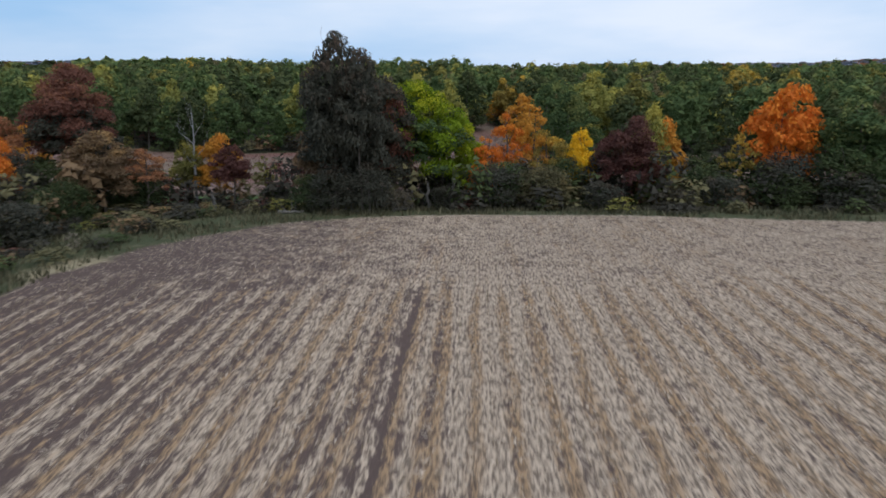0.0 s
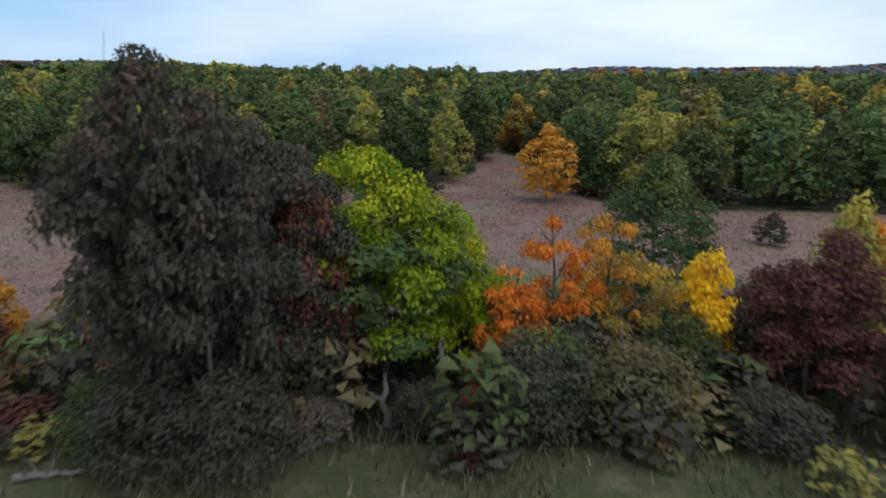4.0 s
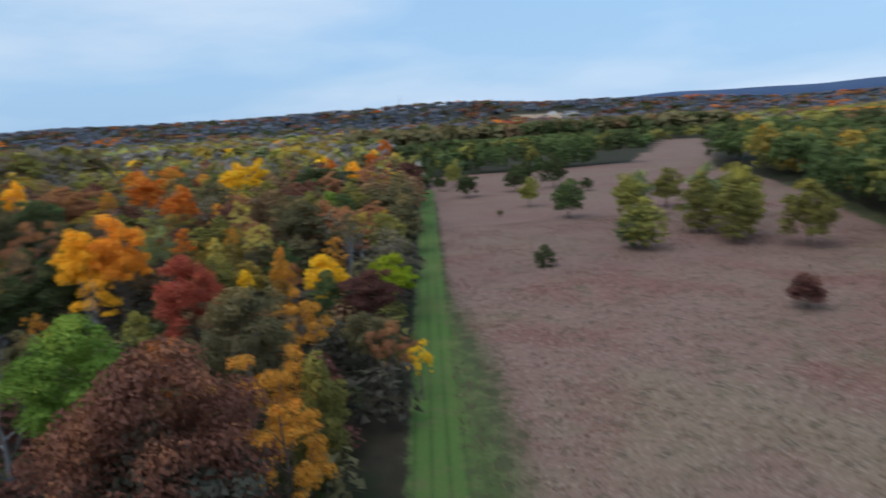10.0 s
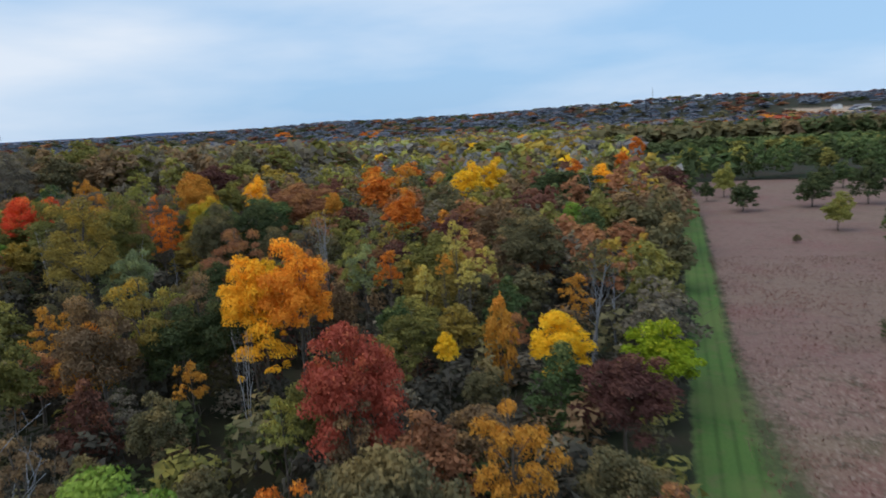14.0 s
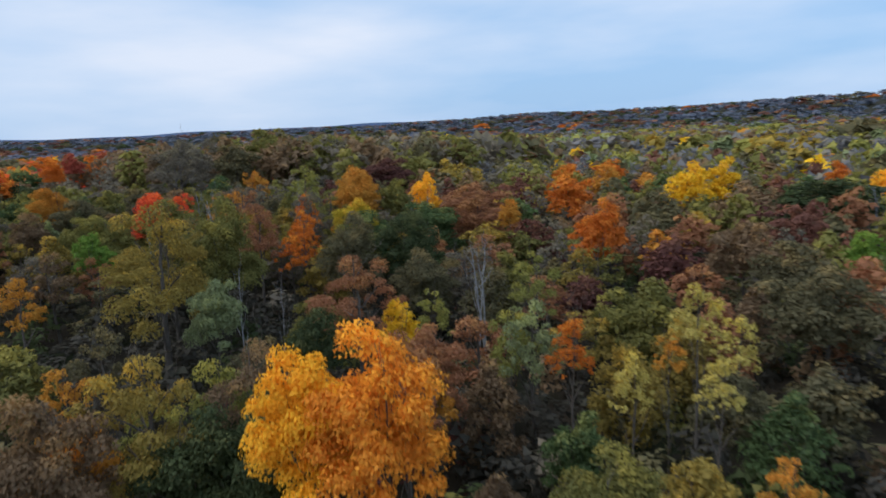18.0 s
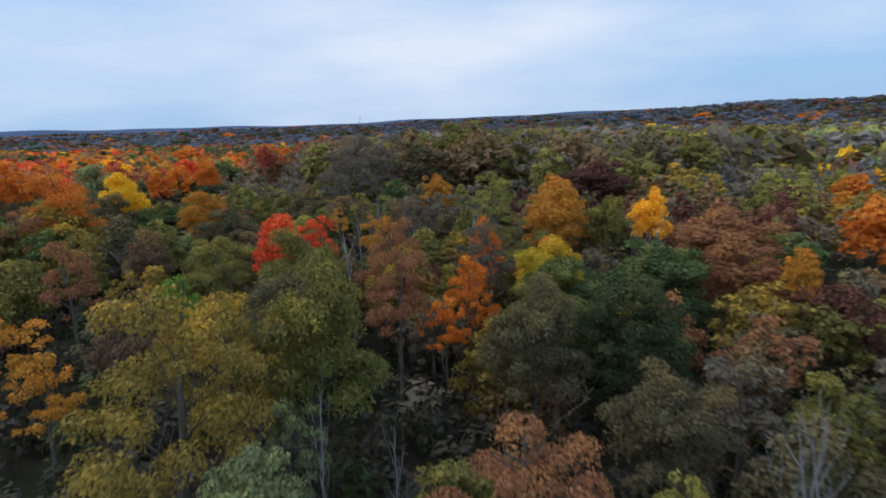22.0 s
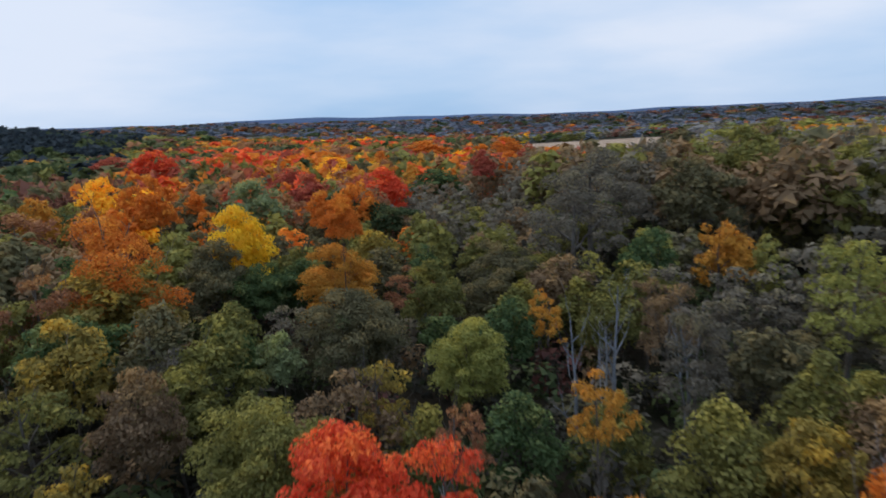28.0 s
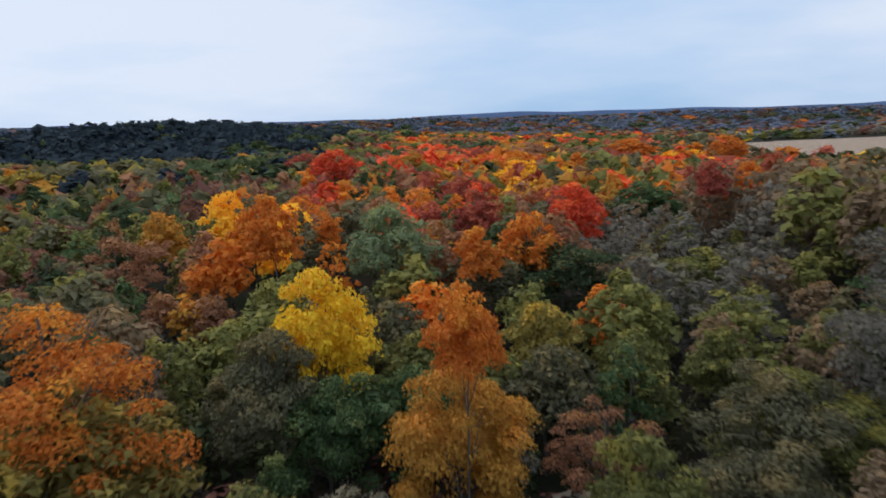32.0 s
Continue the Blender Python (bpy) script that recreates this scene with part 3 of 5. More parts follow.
def lobes_for(rng, shape):
    """Lobes that make the outline of a crown."""
    out = []
    if shape in ("round", "sparse"):
        k = 36
        for i in range(k):
            rise = 1 - 1.55 * (i + 0.5) / k
            a = i * 2.4 + rng.uniform(-0.5, 0.5)
            r = rng.uniform(0.45, 1.2) * (0.8 if shape == "sparse" else 1.0)
            m = (3.3 - r * 0.7) * rng.uniform(0.55, 1.14)
            flat = math.sqrt(1 - rise * rise)
            out.append((math.cos(a) * m * flat, math.sin(a) * m * flat, 6.0 + rise * m * 1.08 + rng.uniform(-0.5, 0.5), r, rng.uniform(0.6, 0.95)))
        out.append((rng.uniform(-0.8, 0.8), rng.uniform(-0.8, 0.8), 9.0, 0.85, 0.85))
        if shape == "round":
            out.append((0, 0, 5.7, 1.7, 1.1))
    elif shape == "oval":
        k = 46
        for i in range(k):
            f = (i + 0.5) / k
            z = 0.9 + 8.3 * f
            env = 3.3 * (0.70 + 0.42 * math.sin(math.pi * (f * 0.9 + 0.05)) - 0.80 * f ** 2.6)
            a = i * 2.4 + rng.uniform(-0.6, 0.6)
            r = rng.uniform(0.55, 1.05)
            m = max(env - r * 0.55, 0.1) * rng.uniform(0.68, 1.08)
            out.append((math.cos(a) * m, math.sin(a) * m, z + rng.uniform(-0.3, 0.3), r, rng.uniform(0.6, 0.9)))
        out.append((rng.uniform(-0.4, 0.4), 0, 9.3, 0.7, 0.9))
        out += [(0, 0, 4.6, 1.9, 1.5), (0, 0, 2.6, 1.8, 0.9), (0, 0, 6.8, 1.5, 1.2)]
    elif shape == "tall":
        k = 18
        for i in range(k):
            f = (i + 0.5) / k
            z = 2.2 + 7.0 * f
            env = 3.2 * (0.62 + 0.5 * math.sin(math.pi * f) - 0.55 * f ** 3)
            a = i * 2.4 + rng.uniform(-0.6, 0.6)
            r = rng.uniform(0.8, 1.3)
            m = max(env - r * 0.7, 0.1) * rng.uniform(0.7, 1.1)
            out.append((math.cos(a) * m, math.sin(a) * m, z, r, rng.uniform(0.9, 1.35)))
        out.append((0, 0, 9.0, 0.9, 1.1))
        out.append((0, 0, 5.4, 1.6, 1.6))
    elif shape == "shrub":
        k = 12
        for i in range(k):
            a, m = i * 2.4, 3.2 * math.sqrt((i + 0.5) / k) * 0.78
            r = rng.uniform(0.9, 1.5)
            out.append((math.cos(a) * m, math.sin(a) * m, 7.4 * (1 - 0.55 * (m / 3.2) ** 2) * rng.uniform(0.8, 1.05), r, 1.6))
        for i in range(9):
            a = i * 0.7
            out.append((math.cos(a) * 2.3, math.sin(a) * 2.3, 2.4, 1.15, 1.9))
        out.append((0, 0, 4.5, 2.0, 1.8))
    elif shape == "cone":
        k = 16
        for i in range(k):
            f = (i + 0.5) / k
            a = i * 2.4
            m = (1 - f) * 2.1
            out.append((math.cos(a) * m, math.sin(a) * m, 1.6 + 7.4 * f, 1.25 - 0.75 * f, 0.9))
        out.append((0, 0, 4.6, 1.7, 1.5))
        out.append((0, 0, 9.2, 0.42, 1.6))
    return out


# the line of flight over the ground
LINE = np.array([(0, 0), (1.6, 46), (1, 62), (-4, 78), (-17, 87), (-37, 84), (-60, 78), (-81, 66), (-101, 47), (-117, 25), (-129, 3), (-136, -23), (-138, -45)], float)


def off_line(x, y):
    """Distance from the line of flight."""
    a, b, p = LINE[:-1], LINE[1:], np.array([x, y])
    ab = b - a
    t = np.clip(((p - a) * ab).sum(1) / (ab * ab).sum(1), 0, 1)
    return float(np.linalg.norm(a + ab * t[:, None] - p, axis=1).min())


CROWN = {}
LOW = {}
# how many leaf sprays and how large: nearest crowns, then farther and farther ones
for shape, variants, full, seed in (("round", 4, 1.0, 150), ("oval", 4, 1.0, 190), ("tall", 3, 0.9, 210), ("sparse", 4, 0.5, 270), ("shrub", 3, 0.62, 330), ("cone", 2, 0.6, 390)):
    for v in range(variants):
        rg, rn = random.Random(seed + v), np.random.default_rng(seed + v)
        lb = lobes_for(rg, shape)
        if shape == "sparse":
            lb = [b for b in lb if rg.random() < 0.7]
        heart = [(a * 0.9, b * 0.9, c, r * 0.55, q) for a, b, c, r, q in lb]
        small = 0.88 if shape == "sparse" else 1.0
        for level, count, size in ((-3, 21000, 0.082), (-2, 13500, 0.104), (-1, 8000, 0.134), (0, 4600, 0.172), (1, 2300, 0.236)):
            if shape in ("cone", "shrub") and level < -1:
                continue
            V, Fc = leaf_cloud(rn, lb, int(count * full), size * small, 0.6)
            if shape != "sparse":
                W, G = leaf_cloud(rn, heart, 300, 0.27, 0.4)
                V, Fc = np.concatenate([V, W]), np.concatenate([Fc, G + len(V)])
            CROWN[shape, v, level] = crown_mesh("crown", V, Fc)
        low_n = int(680 * full)
        LOW[shape, v, 0] = leaf_cloud(rn, lb, int(low_n * 1.4), 0.345 * small, 0.28)[0]
        LOW[shape, v, 1] = leaf_cloud(rn, lb, low_n // 3, (0.6 if shape == "shrub" else 0.66) * small, 0.18)[0]
        LOW[shape, v, 3] = leaf_cloud(rn, lb, int(low_n * 0.75), 0.42 * small, 0.22)[0]
        LOW[shape, v, 2] = leaf_cloud(rn, lb, max(low_n // 15, 24), 1.45 * small, 0.15)[0]
VARIANTS = {"round": 4, "oval": 4, "tall": 3, "sparse": 4, "shrub": 3, "cone": 2}
TRUNK = [skeleton_mesh("trunk", 11 + k, clear=0.34) for k in range(4)]
STEMS = [skeleton_mesh("stems", 31 + k, stems=3, girth=0.1, clear=0.2, limbs=2) for k in range(2)]
PLAIN_TRUNK = [skeleton_mesh("trunk", 81 + k, clear=0.5, boughs=3, limbs=3) for k in range(3)]
FAR_TRUNK = [skeleton_mesh("trunk", 91 + k, clear=0.5, boughs=1, limbs=1) for k in range(2)]
BARE = [skeleton_mesh("bare_limbs", 51 + k, bare=True, clear=0.28, girth=0.27) for k in range(3)]
BARE += [skeleton_mesh("bare_limbs", 61 + k, bare=True, stems=3, clear=0.4, girth=0.21, boughs=4) for k in range(2)]

WHAT = {"round": ("tree", "broad-crowned tree"), "oval": ("tree", "full-crowned tree"), "tall": ("tree", "tall narrow tree"), "sparse": ("tree", "thin-crowned tree"), "shrub": ("shrub", "shrub"), "cone": ("cedar_tree", "small conical cedar")}


def depth_of(shape, radius, h):
    """How much a crown is stretched upwards: broad crowns stay domes on top of their trunks."""
    return min(h / 10, radius / 3.2 * {"round": 1.28, "sparse": 1.35}.get(shape, 9.0))


FULLER = {"in the hedgerow by the stubble field": 1.75, "standing alone in the dry meadow": 1.6, "at the edge of the green woods": 1.5}


def tree(x, y, top, radius, look_of, shape="round", fine=0, where="in the autumn woods", pale=False, z=None, under=None):
    """One tree with its trunk and crown; top is the height of its tip above the field's level."""
    base = float(ground_z(x, y)) if z is None else z
    rng = random.Random(int(x * 131 + y * 517))
    h = max(top - base, 0.8)
    name, kind = WHAT[shape]
    if name == "tree":
        name = {"red": "maple_tree", "crimson": "maple_tree", "orange": "maple_tree", "gold": "maple_tree", "copper": "maple_tree", "amber": "maple_tree", "yellow": "maple_tree", "maroon": "oak_tree", "rust": "oak_tree", "russet": "oak_tree", "olivegold": "oak_tree", "brown": "oak_tree", "dusk": "oak_tree", "olive": "oak_tree"}.get(look_of, "tree")
    t = new(name)
    turn = rng.uniform(0, 360)
    t.matrix_basis = pose(x, y, base, 0, 0, turn)
    tagged(t, f"{LOOKS[look_of]} {kind} {where}", "shrub" if shape == "shrub" else "tree", group=f"{LOOKS[look_of]} trees")
    deep = min(depth_of(shape, radius, h) * FULLER.get(where, 1.0), h / 10 * ((1.4 if "meadow" in where else 1.24) if where in FULLER and shape in ("round", "tall") else 1.0))
    if shape == "oval":
        deep = h / 10
    stretch_by = (radius / 3.2, radius / 3.2, deep)
    k = rng.randrange(100)
    trunk = new("trunk", BARE[k % 3] if shape == "sparse" and off_line(x, y) < 60 else STEMS[k % 2] if shape == "shrub" else TRUNK[k % 4] if off_line(x, y) < 40 else PLAIN_TRUNK[k % 3] if off_line(x, y) < 70 else FAR_TRUNK[k % 2])
    trunk.parent, trunk.scale = t, (radius / 3.2 * 0.9, radius / 3.2 * 0.9, h / 10)
    away = off_line(x, y)
    spray = (0.0048 * max(away, 20) + 0.02) * 3.2 / radius
    level = 0 if fine == "near" else fine if fine else -3 if spray < 0.092 else -2 if spray < 0.120 else -1 if spray < 0.160 else 0 if spray < 0.215 else 1
    crown = new("crown", CROWN[shape, k % VARIANTS[shape], max(level, -1) if shape in ("shrub", "cone") else level])
    crown.parent, crown.scale, crown.location = t, stretch_by, (0, 0, h - 10 * deep)
    crown.material_slots[0].link = "OBJECT"
    crown.material_slots[0].material = LEAF[look_of]
    if pale:
        trunk.material_slots[0].link = "OBJECT"
        trunk.material_slots[0].material = PALE_BARK
    if under:
        skirt = new("lower_crown", CROWN["round", (k + 1) % 4, -1])
        skirt.parent, skirt.scale = t, (radius / 3.2 * 1.05, radius / 3.2 * 1.05, h / 10 * 0.8)
        skirt.material_slots[0].link = "OBJECT"
        skirt.material_slots[0].material = LEAF[under]
        skirt["label"] = f"{LOOKS[under]} lower boughs"
    return t


def bare_tree(x, y, top, radius, kind=0, pale=True, where="standing leafless among the woods", lean=0.0):
    base = float(ground_z(x, y))
    rng = random.Random(int(x * 91 + y * 37))
    t = new("bare_tree")
    t.matrix_basis = pose(x, y, base, lean, 0, rng.uniform(0, 360))
    tagged(t, f"{'pale grey dead' if pale else 'dark leafless'} tree {where}", "tree", group="leafless trees")
    limbs = new("trunk", BARE[kind])
    limbs.parent, limbs.scale = t, (radius / 3.2, radius / 3.2, (top - base) / 10)
    if pale:
        limbs.material_slots[0].link = "OBJECT"
        limbs.material_slots[0].material = ASH_BARK if pale == "ash" else PALE_BARK
    return t

# ---- trees that stand out: the hedgerow by the stubble ----
HEDGE = "in the hedgerow by the stubble field"
tree(-10.0, 72.5, 14.6, 5.6, "darkoak", "round", where=HEDGE)
tree(-10.9, 67.4, 17.2, 3.4, "darkoak", "round", where=HEDGE)
tree(-8.3, 66.8, 15.5, 2.8, "darkoak", "round", where=HEDGE)
tree(-11.2, 66.4, 4.2, 2.8, "darkoak", "shrub", where=HEDGE)
tree(-7.6, 66.2, 4.6, 2.6, "darkoak", "shrub", where=HEDGE)
tree(-13.6, 68.0, 3.4, 2.4, "deep", "shrub", where=HEDGE)
tree(-7.5, 71.8, 9.5, 3.8, "darkoak", "round", where=HEDGE)
tree(-5.8, 73.5, 11.0, 3.4, "darkoak", "round", where=HEDGE)
tree(-13.5, 73.0, 8.5, 3.0, "brown", "round", where=HEDGE)
tree(-10.0, 75.0, 9.5, 4.0, "maroon", "round", where=HEDGE)
tree(-2.4, 76.0, 12.5, 5.2, "lime", "round", where=HEDGE, under="green")
tree(-7.7, 73.6, 14.0, 3.9, "darkoak", "round", where=HEDGE)
tree(-5.4, 72.8, 10.6, 2.6, "russet", "round", where=HEDGE)
tree(3.0, 76.5, 7.4, 2.5, "lime", "round", where=HEDGE)
tree(7.6, 76.0, 9.2, 2.4, "orange", "sparse", where=HEDGE)
tree(5.2, 75.0, 6.4, 2.2, "orange", "sparse", where=HEDGE)
tree(12.2, 75.8, 6.8, 2.6, "olivegold", "sparse", where=HEDGE)
tree(6.5, 72.5, 4.2, 3.0, "green", "shrub", where=HEDGE)
tree(4.8, 75.0, 5.6, 2.0, "orange", "shrub", where=HEDGE)
tree(10.4, 76.5, 8.8, 2.5, "amber", "sparse", where=HEDGE)
tree(15.8, 75.5, 7.2, 2.1, "yellow", "round", where=HEDGE)
tree(24.6, 77.5, 9.1, 2.8, "yellowgreen", "tall", where=HEDGE)
tree(26.5, 78.0, 7.5, 2.5, "amber", "tall", where=HEDGE)
tree(20.6, 73.5, 8.2, 4.1, "maroon", "round", where=HEDGE)
tree(19.0, 75.5, 5.5, 3.0, "darkoak", "shrub", where=HEDGE)
tree(11.2, 71.0, 4.0, 3.4, "dusk", "shrub", where=HEDGE)
tree(5.5, 70.5, 4.2, 3.0, "darkoak", "shrub", where=HEDGE)
tree(14.0, 74.0, 4.6, 2.6, "deep", "shrub", where=HEDGE)
tree(29.5, 73.0, 3.5, 3.0, "deep", "shrub", where=HEDGE)
tree(31.0, 79.0, 7.0, 3.0, "deep", "cone", where=HEDGE)
tree(34.0, 75.0, 6.5, 2.2, "olivegold", "sparse", where=HEDGE)
tree(39.0, 75.5, 12.0, 3.9, "orange", "round", where=HEDGE)
tree(37.0, 71.0, 5.5, 3.4, "darkoak", "shrub", where=HEDGE)
tree(43.0, 69.0, 6.0, 3.6, "deep", "shrub", where=HEDGE)
tree(45.5, 72.0, 10.5, 5.0, "green", "round", where=HEDGE)
tree(52.0, 74.0, 12.0, 5.0, "dusk", "round", where=HEDGE)
tree(60.0, 75.0, 12.0, 5.0, "olive", "round", where=HEDGE)
tree(68.0, 72.0, 11.0, 5.0, "green", "round", where=HEDGE)
tree(77.0, 74.0, 12.0, 5.2, "dusk", "round", where=HEDGE)
tree(24.5, 68.0, 1.6, 2.0, "grey", "shrub", where=HEDGE)
tree(-26.0, 76.5, 6.4, 2.9, "amber", "round", where=HEDGE)
tree(-29.5, 77.0, 5.8, 2.4, "olive", "round", where=HEDGE)
tree(-21.4, 79.0, 3.8, 1.5, "olive", "sparse", where=HEDGE)
bare_tree(-28.8, 75.7, 9.3, 2.4, 0)
tree(-36.0, 69.0, 7.5, 3.6, "brown", "round", where=HEDGE)
tree(-32.0, 70.5, 5.5, 2.6, "rust", "sparse", where=HEDGE)
tree(-41.8, 75.2, 14.5, 4.7, "russet", under="darkoak")
tree(-48.0, 70.0, 9.5, 3.4, "rust")
tree(-43.0, 61.0, 9.2, 3.2, "orange", "round", where=HEDGE)
tree(-47.0, 56.0, 7.0, 3.5, "darkoak", "shrub", where=HEDGE)
tree(-41.0, 52.0, 4.5, 3.2, "deep", "shrub", where=HEDGE)
tree(-40.0, 58.0, 5.0, 3.0, "darkoak", "shrub", where=HEDGE)
tree(-37.0, 64.0, 3.5, 2.4, "deep", "shrub", where=HEDGE)
tree(-42.0, 44.0, 6.0, 3.6, "darkoak", "shrub", where=HEDGE)
tree(-19.0, 74.5, 1.3, 2.2, "darkoak", "shrub", where=HEDGE)
tree(-5.0, 70.0, 1.2, 1.9, "grey", "shrub", where=HEDGE)
tree(0.5, 71.0, 1.6, 1.8, "darkoak", "shrub", where=HEDGE)
tree(3.3, 72.0, 0.6, 1.1, "crimson", "shrub", where=HEDGE)
tree(30.0, 70.0, 2.5, 2.6, "darkoak", "shrub", where=HEDGE)
tree(36.0, 69.0, 3.0, 3.0, "deep", "shrub", where=HEDGE)
tree(42.0, 67.0, 3.5, 3.0, "darkoak", "shrub", where=HEDGE)
tree(17.0, 69.0, 2.0, 2.3, "darkoak", "shrub", where=HEDGE)
tree(-9.0, 76.0, 3.5, 3.0, "deep", "shrub", where=HEDGE)
tree(-4.5, 77.0, 3.0, 2.8, "darkoak", "shrub", where=HEDGE)
tree(0.0, 78.0, 2.5, 2.6, "deep", "shrub", where=HEDGE)
tree(4.0, 78.5, 3.2, 2.8, "darkoak", "shrub", where=HEDGE)
tree(9.0, 79.0, 4.0, 3.0, "deep", "shrub", where=HEDGE)
tree(13.5, 78.0, 3.6, 3.0, "dusk", "shrub", where=HEDGE)
tree(17.0, 78.5, 4.4, 3.0, "darkoak", "shrub", where=HEDGE)
tree(22.0, 80.0, 5.0, 3.2, "deep", "shrub", where=HEDGE)
tree(27.0, 79.5, 4.4, 3.2, "darkoak", "shrub", where=HEDGE)
tree(31.0, 77.0, 4.2, 3.0, "deep", "shrub", where=HEDGE)
tree(35.0, 78.0, 5.0, 3.4, "green", "shrub", where=HEDGE)
tree(40.0, 77.0, 5.0, 3.4, "deep", "shrub", where=HEDGE)
tree(45.0, 76.0, 5.0, 3.6, "darkoak", "shrub", where=HEDGE)
tree(50.0, 76.0, 5.5, 3.6, "deep", "shrub", where=HEDGE)
tree(56.0, 77.0, 6.0, 4.0, "green", "shrub", where=HEDGE)
tree(63.0, 77.0, 6.0, 4.0, "deep", "shrub", where=HEDGE)
tree(70.0, 77.0, 6.0, 4.0, "darkoak", "shrub", where=HEDGE)
tree(-34.0, 72.0, 3.4, 3.0, "deep", "shrub", where=HEDGE)
tree(-38.0, 74.0, 4.2, 3.2, "darkoak", "shrub", where=HEDGE)
tree(-43.0, 71.0, 5.0, 3.4, "deep", "shrub", where=HEDGE)
tree(-34.0, 76.0, 3.5, 2.6, "darkoak", "shrub", where=HEDGE)
tree(-48.0, 62.0, 6.5, 4.0, "maroon", "shrub", where=HEDGE)
tree(-44.0, 66.0, 6.5, 3.6, "darkoak", "shrub", where=HEDGE)
tree(-38.0, 60.0, 3.4, 3.0, "deep", "shrub", where=HEDGE)
tree(-36.0, 54.0, 3.0, 2.8, "darkoak", "shrub", where=HEDGE)
tree(-37.0, 48.0, 3.6, 3.0, "deep", "shrub", where=HEDGE)
NORTH = "at the edge of the green woods"
for x, y, high, r, kind in ((-33.1, 156.5, 12.1, 5.0, "yellowgreen"), (-13.3, 164.0, 14.3, 4.8, "yellowgreen"), (1.7, 166.0, 12.7, 4.2, "yellowgreen"), (33.2, 148.5, 14.2, 6.2, "yellowgreen"), (41.6, 146.0, 13.8, 5.4, "olive"), (-67.1, 168.0, 13.2, 4.2, "yellowgreen"), (17.5, 205.0, 8.6, 3.6, "amber"), (12.5, 210.0, 8.8, 4.0, "yellowgreen"), (-24.8, 176.0, 10.0, 4.6, "leafgreen"), (-22.0, 149.0, 9.6, 4.7, "deep"), (-8.5, 160.5, 10.8, 4.8, "deep"), (-39.0, 149.0, 10.5, 4.6, "green"), (-48.0, 148.5, 11.0, 4.4, "green"), (-29.5, 150.5, 9.0, 4.4, "green"), (22.5, 187.0, 10.5, 4.6, "deep"), (27.0, 150.0, 11.0, 4.2, "green")):
    tree(x, y, high, r, kind, "oval", where=NORTH)
# ---- the meadow ----
MEADOW = "standing alone in the dry meadow"
tree(-7.4, 126.0, 6.9, 3.7, "green", "oval", where=MEADOW)
tree(-1.0, 149.0, 1.8, 2.0, "darkoak", "oval", where=MEADOW)
tree(17.3, 144.0, 9.8, 4.7, "amber", "oval", where=MEADOW)
tree(17.1, 88.5, 10.8, 5.1, "green", "oval", where=MEADOW)
tree(39.2, 115.7, 1.2, 2.0, "darkoak", "oval", where=MEADOW)
tree(-88.2, 137.2, 1.7, 2.5, "maroon", "round", where=MEADOW)
tree(-120.5, 112.0, 1.2, 1.9, "deep", "tall", where=MEADOW)
tree(-127.6, 132.2, 7.2, 4.2, "yellowgreen", "oval", where=MEADOW)
tree(-129.0, 131.0, 5.4, 3.6, "green", "oval", where=MEADOW)
tree(-233.0, 113.0, 5.2, 4.0, "deep", "round", where=MEADOW)
tree(-253.0, 106.0, 3.6, 2.4, "deep", "round", where=MEADOW)
tree(-262.0, 112.0, 8.0, 3.6, "yellowgreen", "round", where=MEADOW)
tree(-238.0, 131.0, 6.5, 4.4, "deep", "round", where=MEADOW)
tree(-200.8, 127.3, 5.8, 3.1, "yellowgreen", "round", where=MEADOW)
tree(-240.0, 145.0, 9.5, 4.4, "deep", "round", where=MEADOW)
tree(-171.6, 130.7, 7.0, 4.3, "green", "round", where=MEADOW)
tree(-225.0, 152.0, 1.5, 2.2, "deep", "round", where=MEADOW)
tree(-186.0, 116.0, -1.6, 0.9, "dusk", "round", where=MEADOW)
tree(-128.5, 150.0, 9.0, 4.2, "olive", "oval", where=MEADOW)
tree(-134.0, 154.0, 11.0, 4.6, "yellowgreen", "round", where=MEADOW)
tree(-140.0, 149.0, 9.5, 4.4, "olive", "oval", where=MEADOW)
tree(-147.0, 153.0, 10.5, 4.2, "willow", "round", where=MEADOW)
tree(-158.0, 141.0, 9.0, 3.8, "yellowgreen", "round", where=MEADOW)
tree(-164.0, 145.0, 9.0, 4.0, "willow", "round", where=MEADOW)
tree(-122.0, 160.0, 9.0, 4.6, "olive", "round", where=MEADOW)
tree(-152.0, 163.0, 10.0, 5.0, "olive", "round", where=MEADOW)
tree(-108.4, 187.0, 7.0, 3.0, "yellow", "round", where=MEADOW)
tree(-117.0, 176.0, 6.5, 4.0, "deep", "round", where=MEADOW)
tree(-206.0, 140.0, 2.0, 2.0, "deep", "round", where=MEADOW)
tree(-265.0, 140.0, 6.0, 4.0, "deep", "round", where=MEADOW)
tree(-280.0, 150.0, 6.0, 4.0, "green", "round", where=MEADOW)
tree(-177.0, 158.0, 8.0, 4.3, "olive", "round", where=MEADOW)
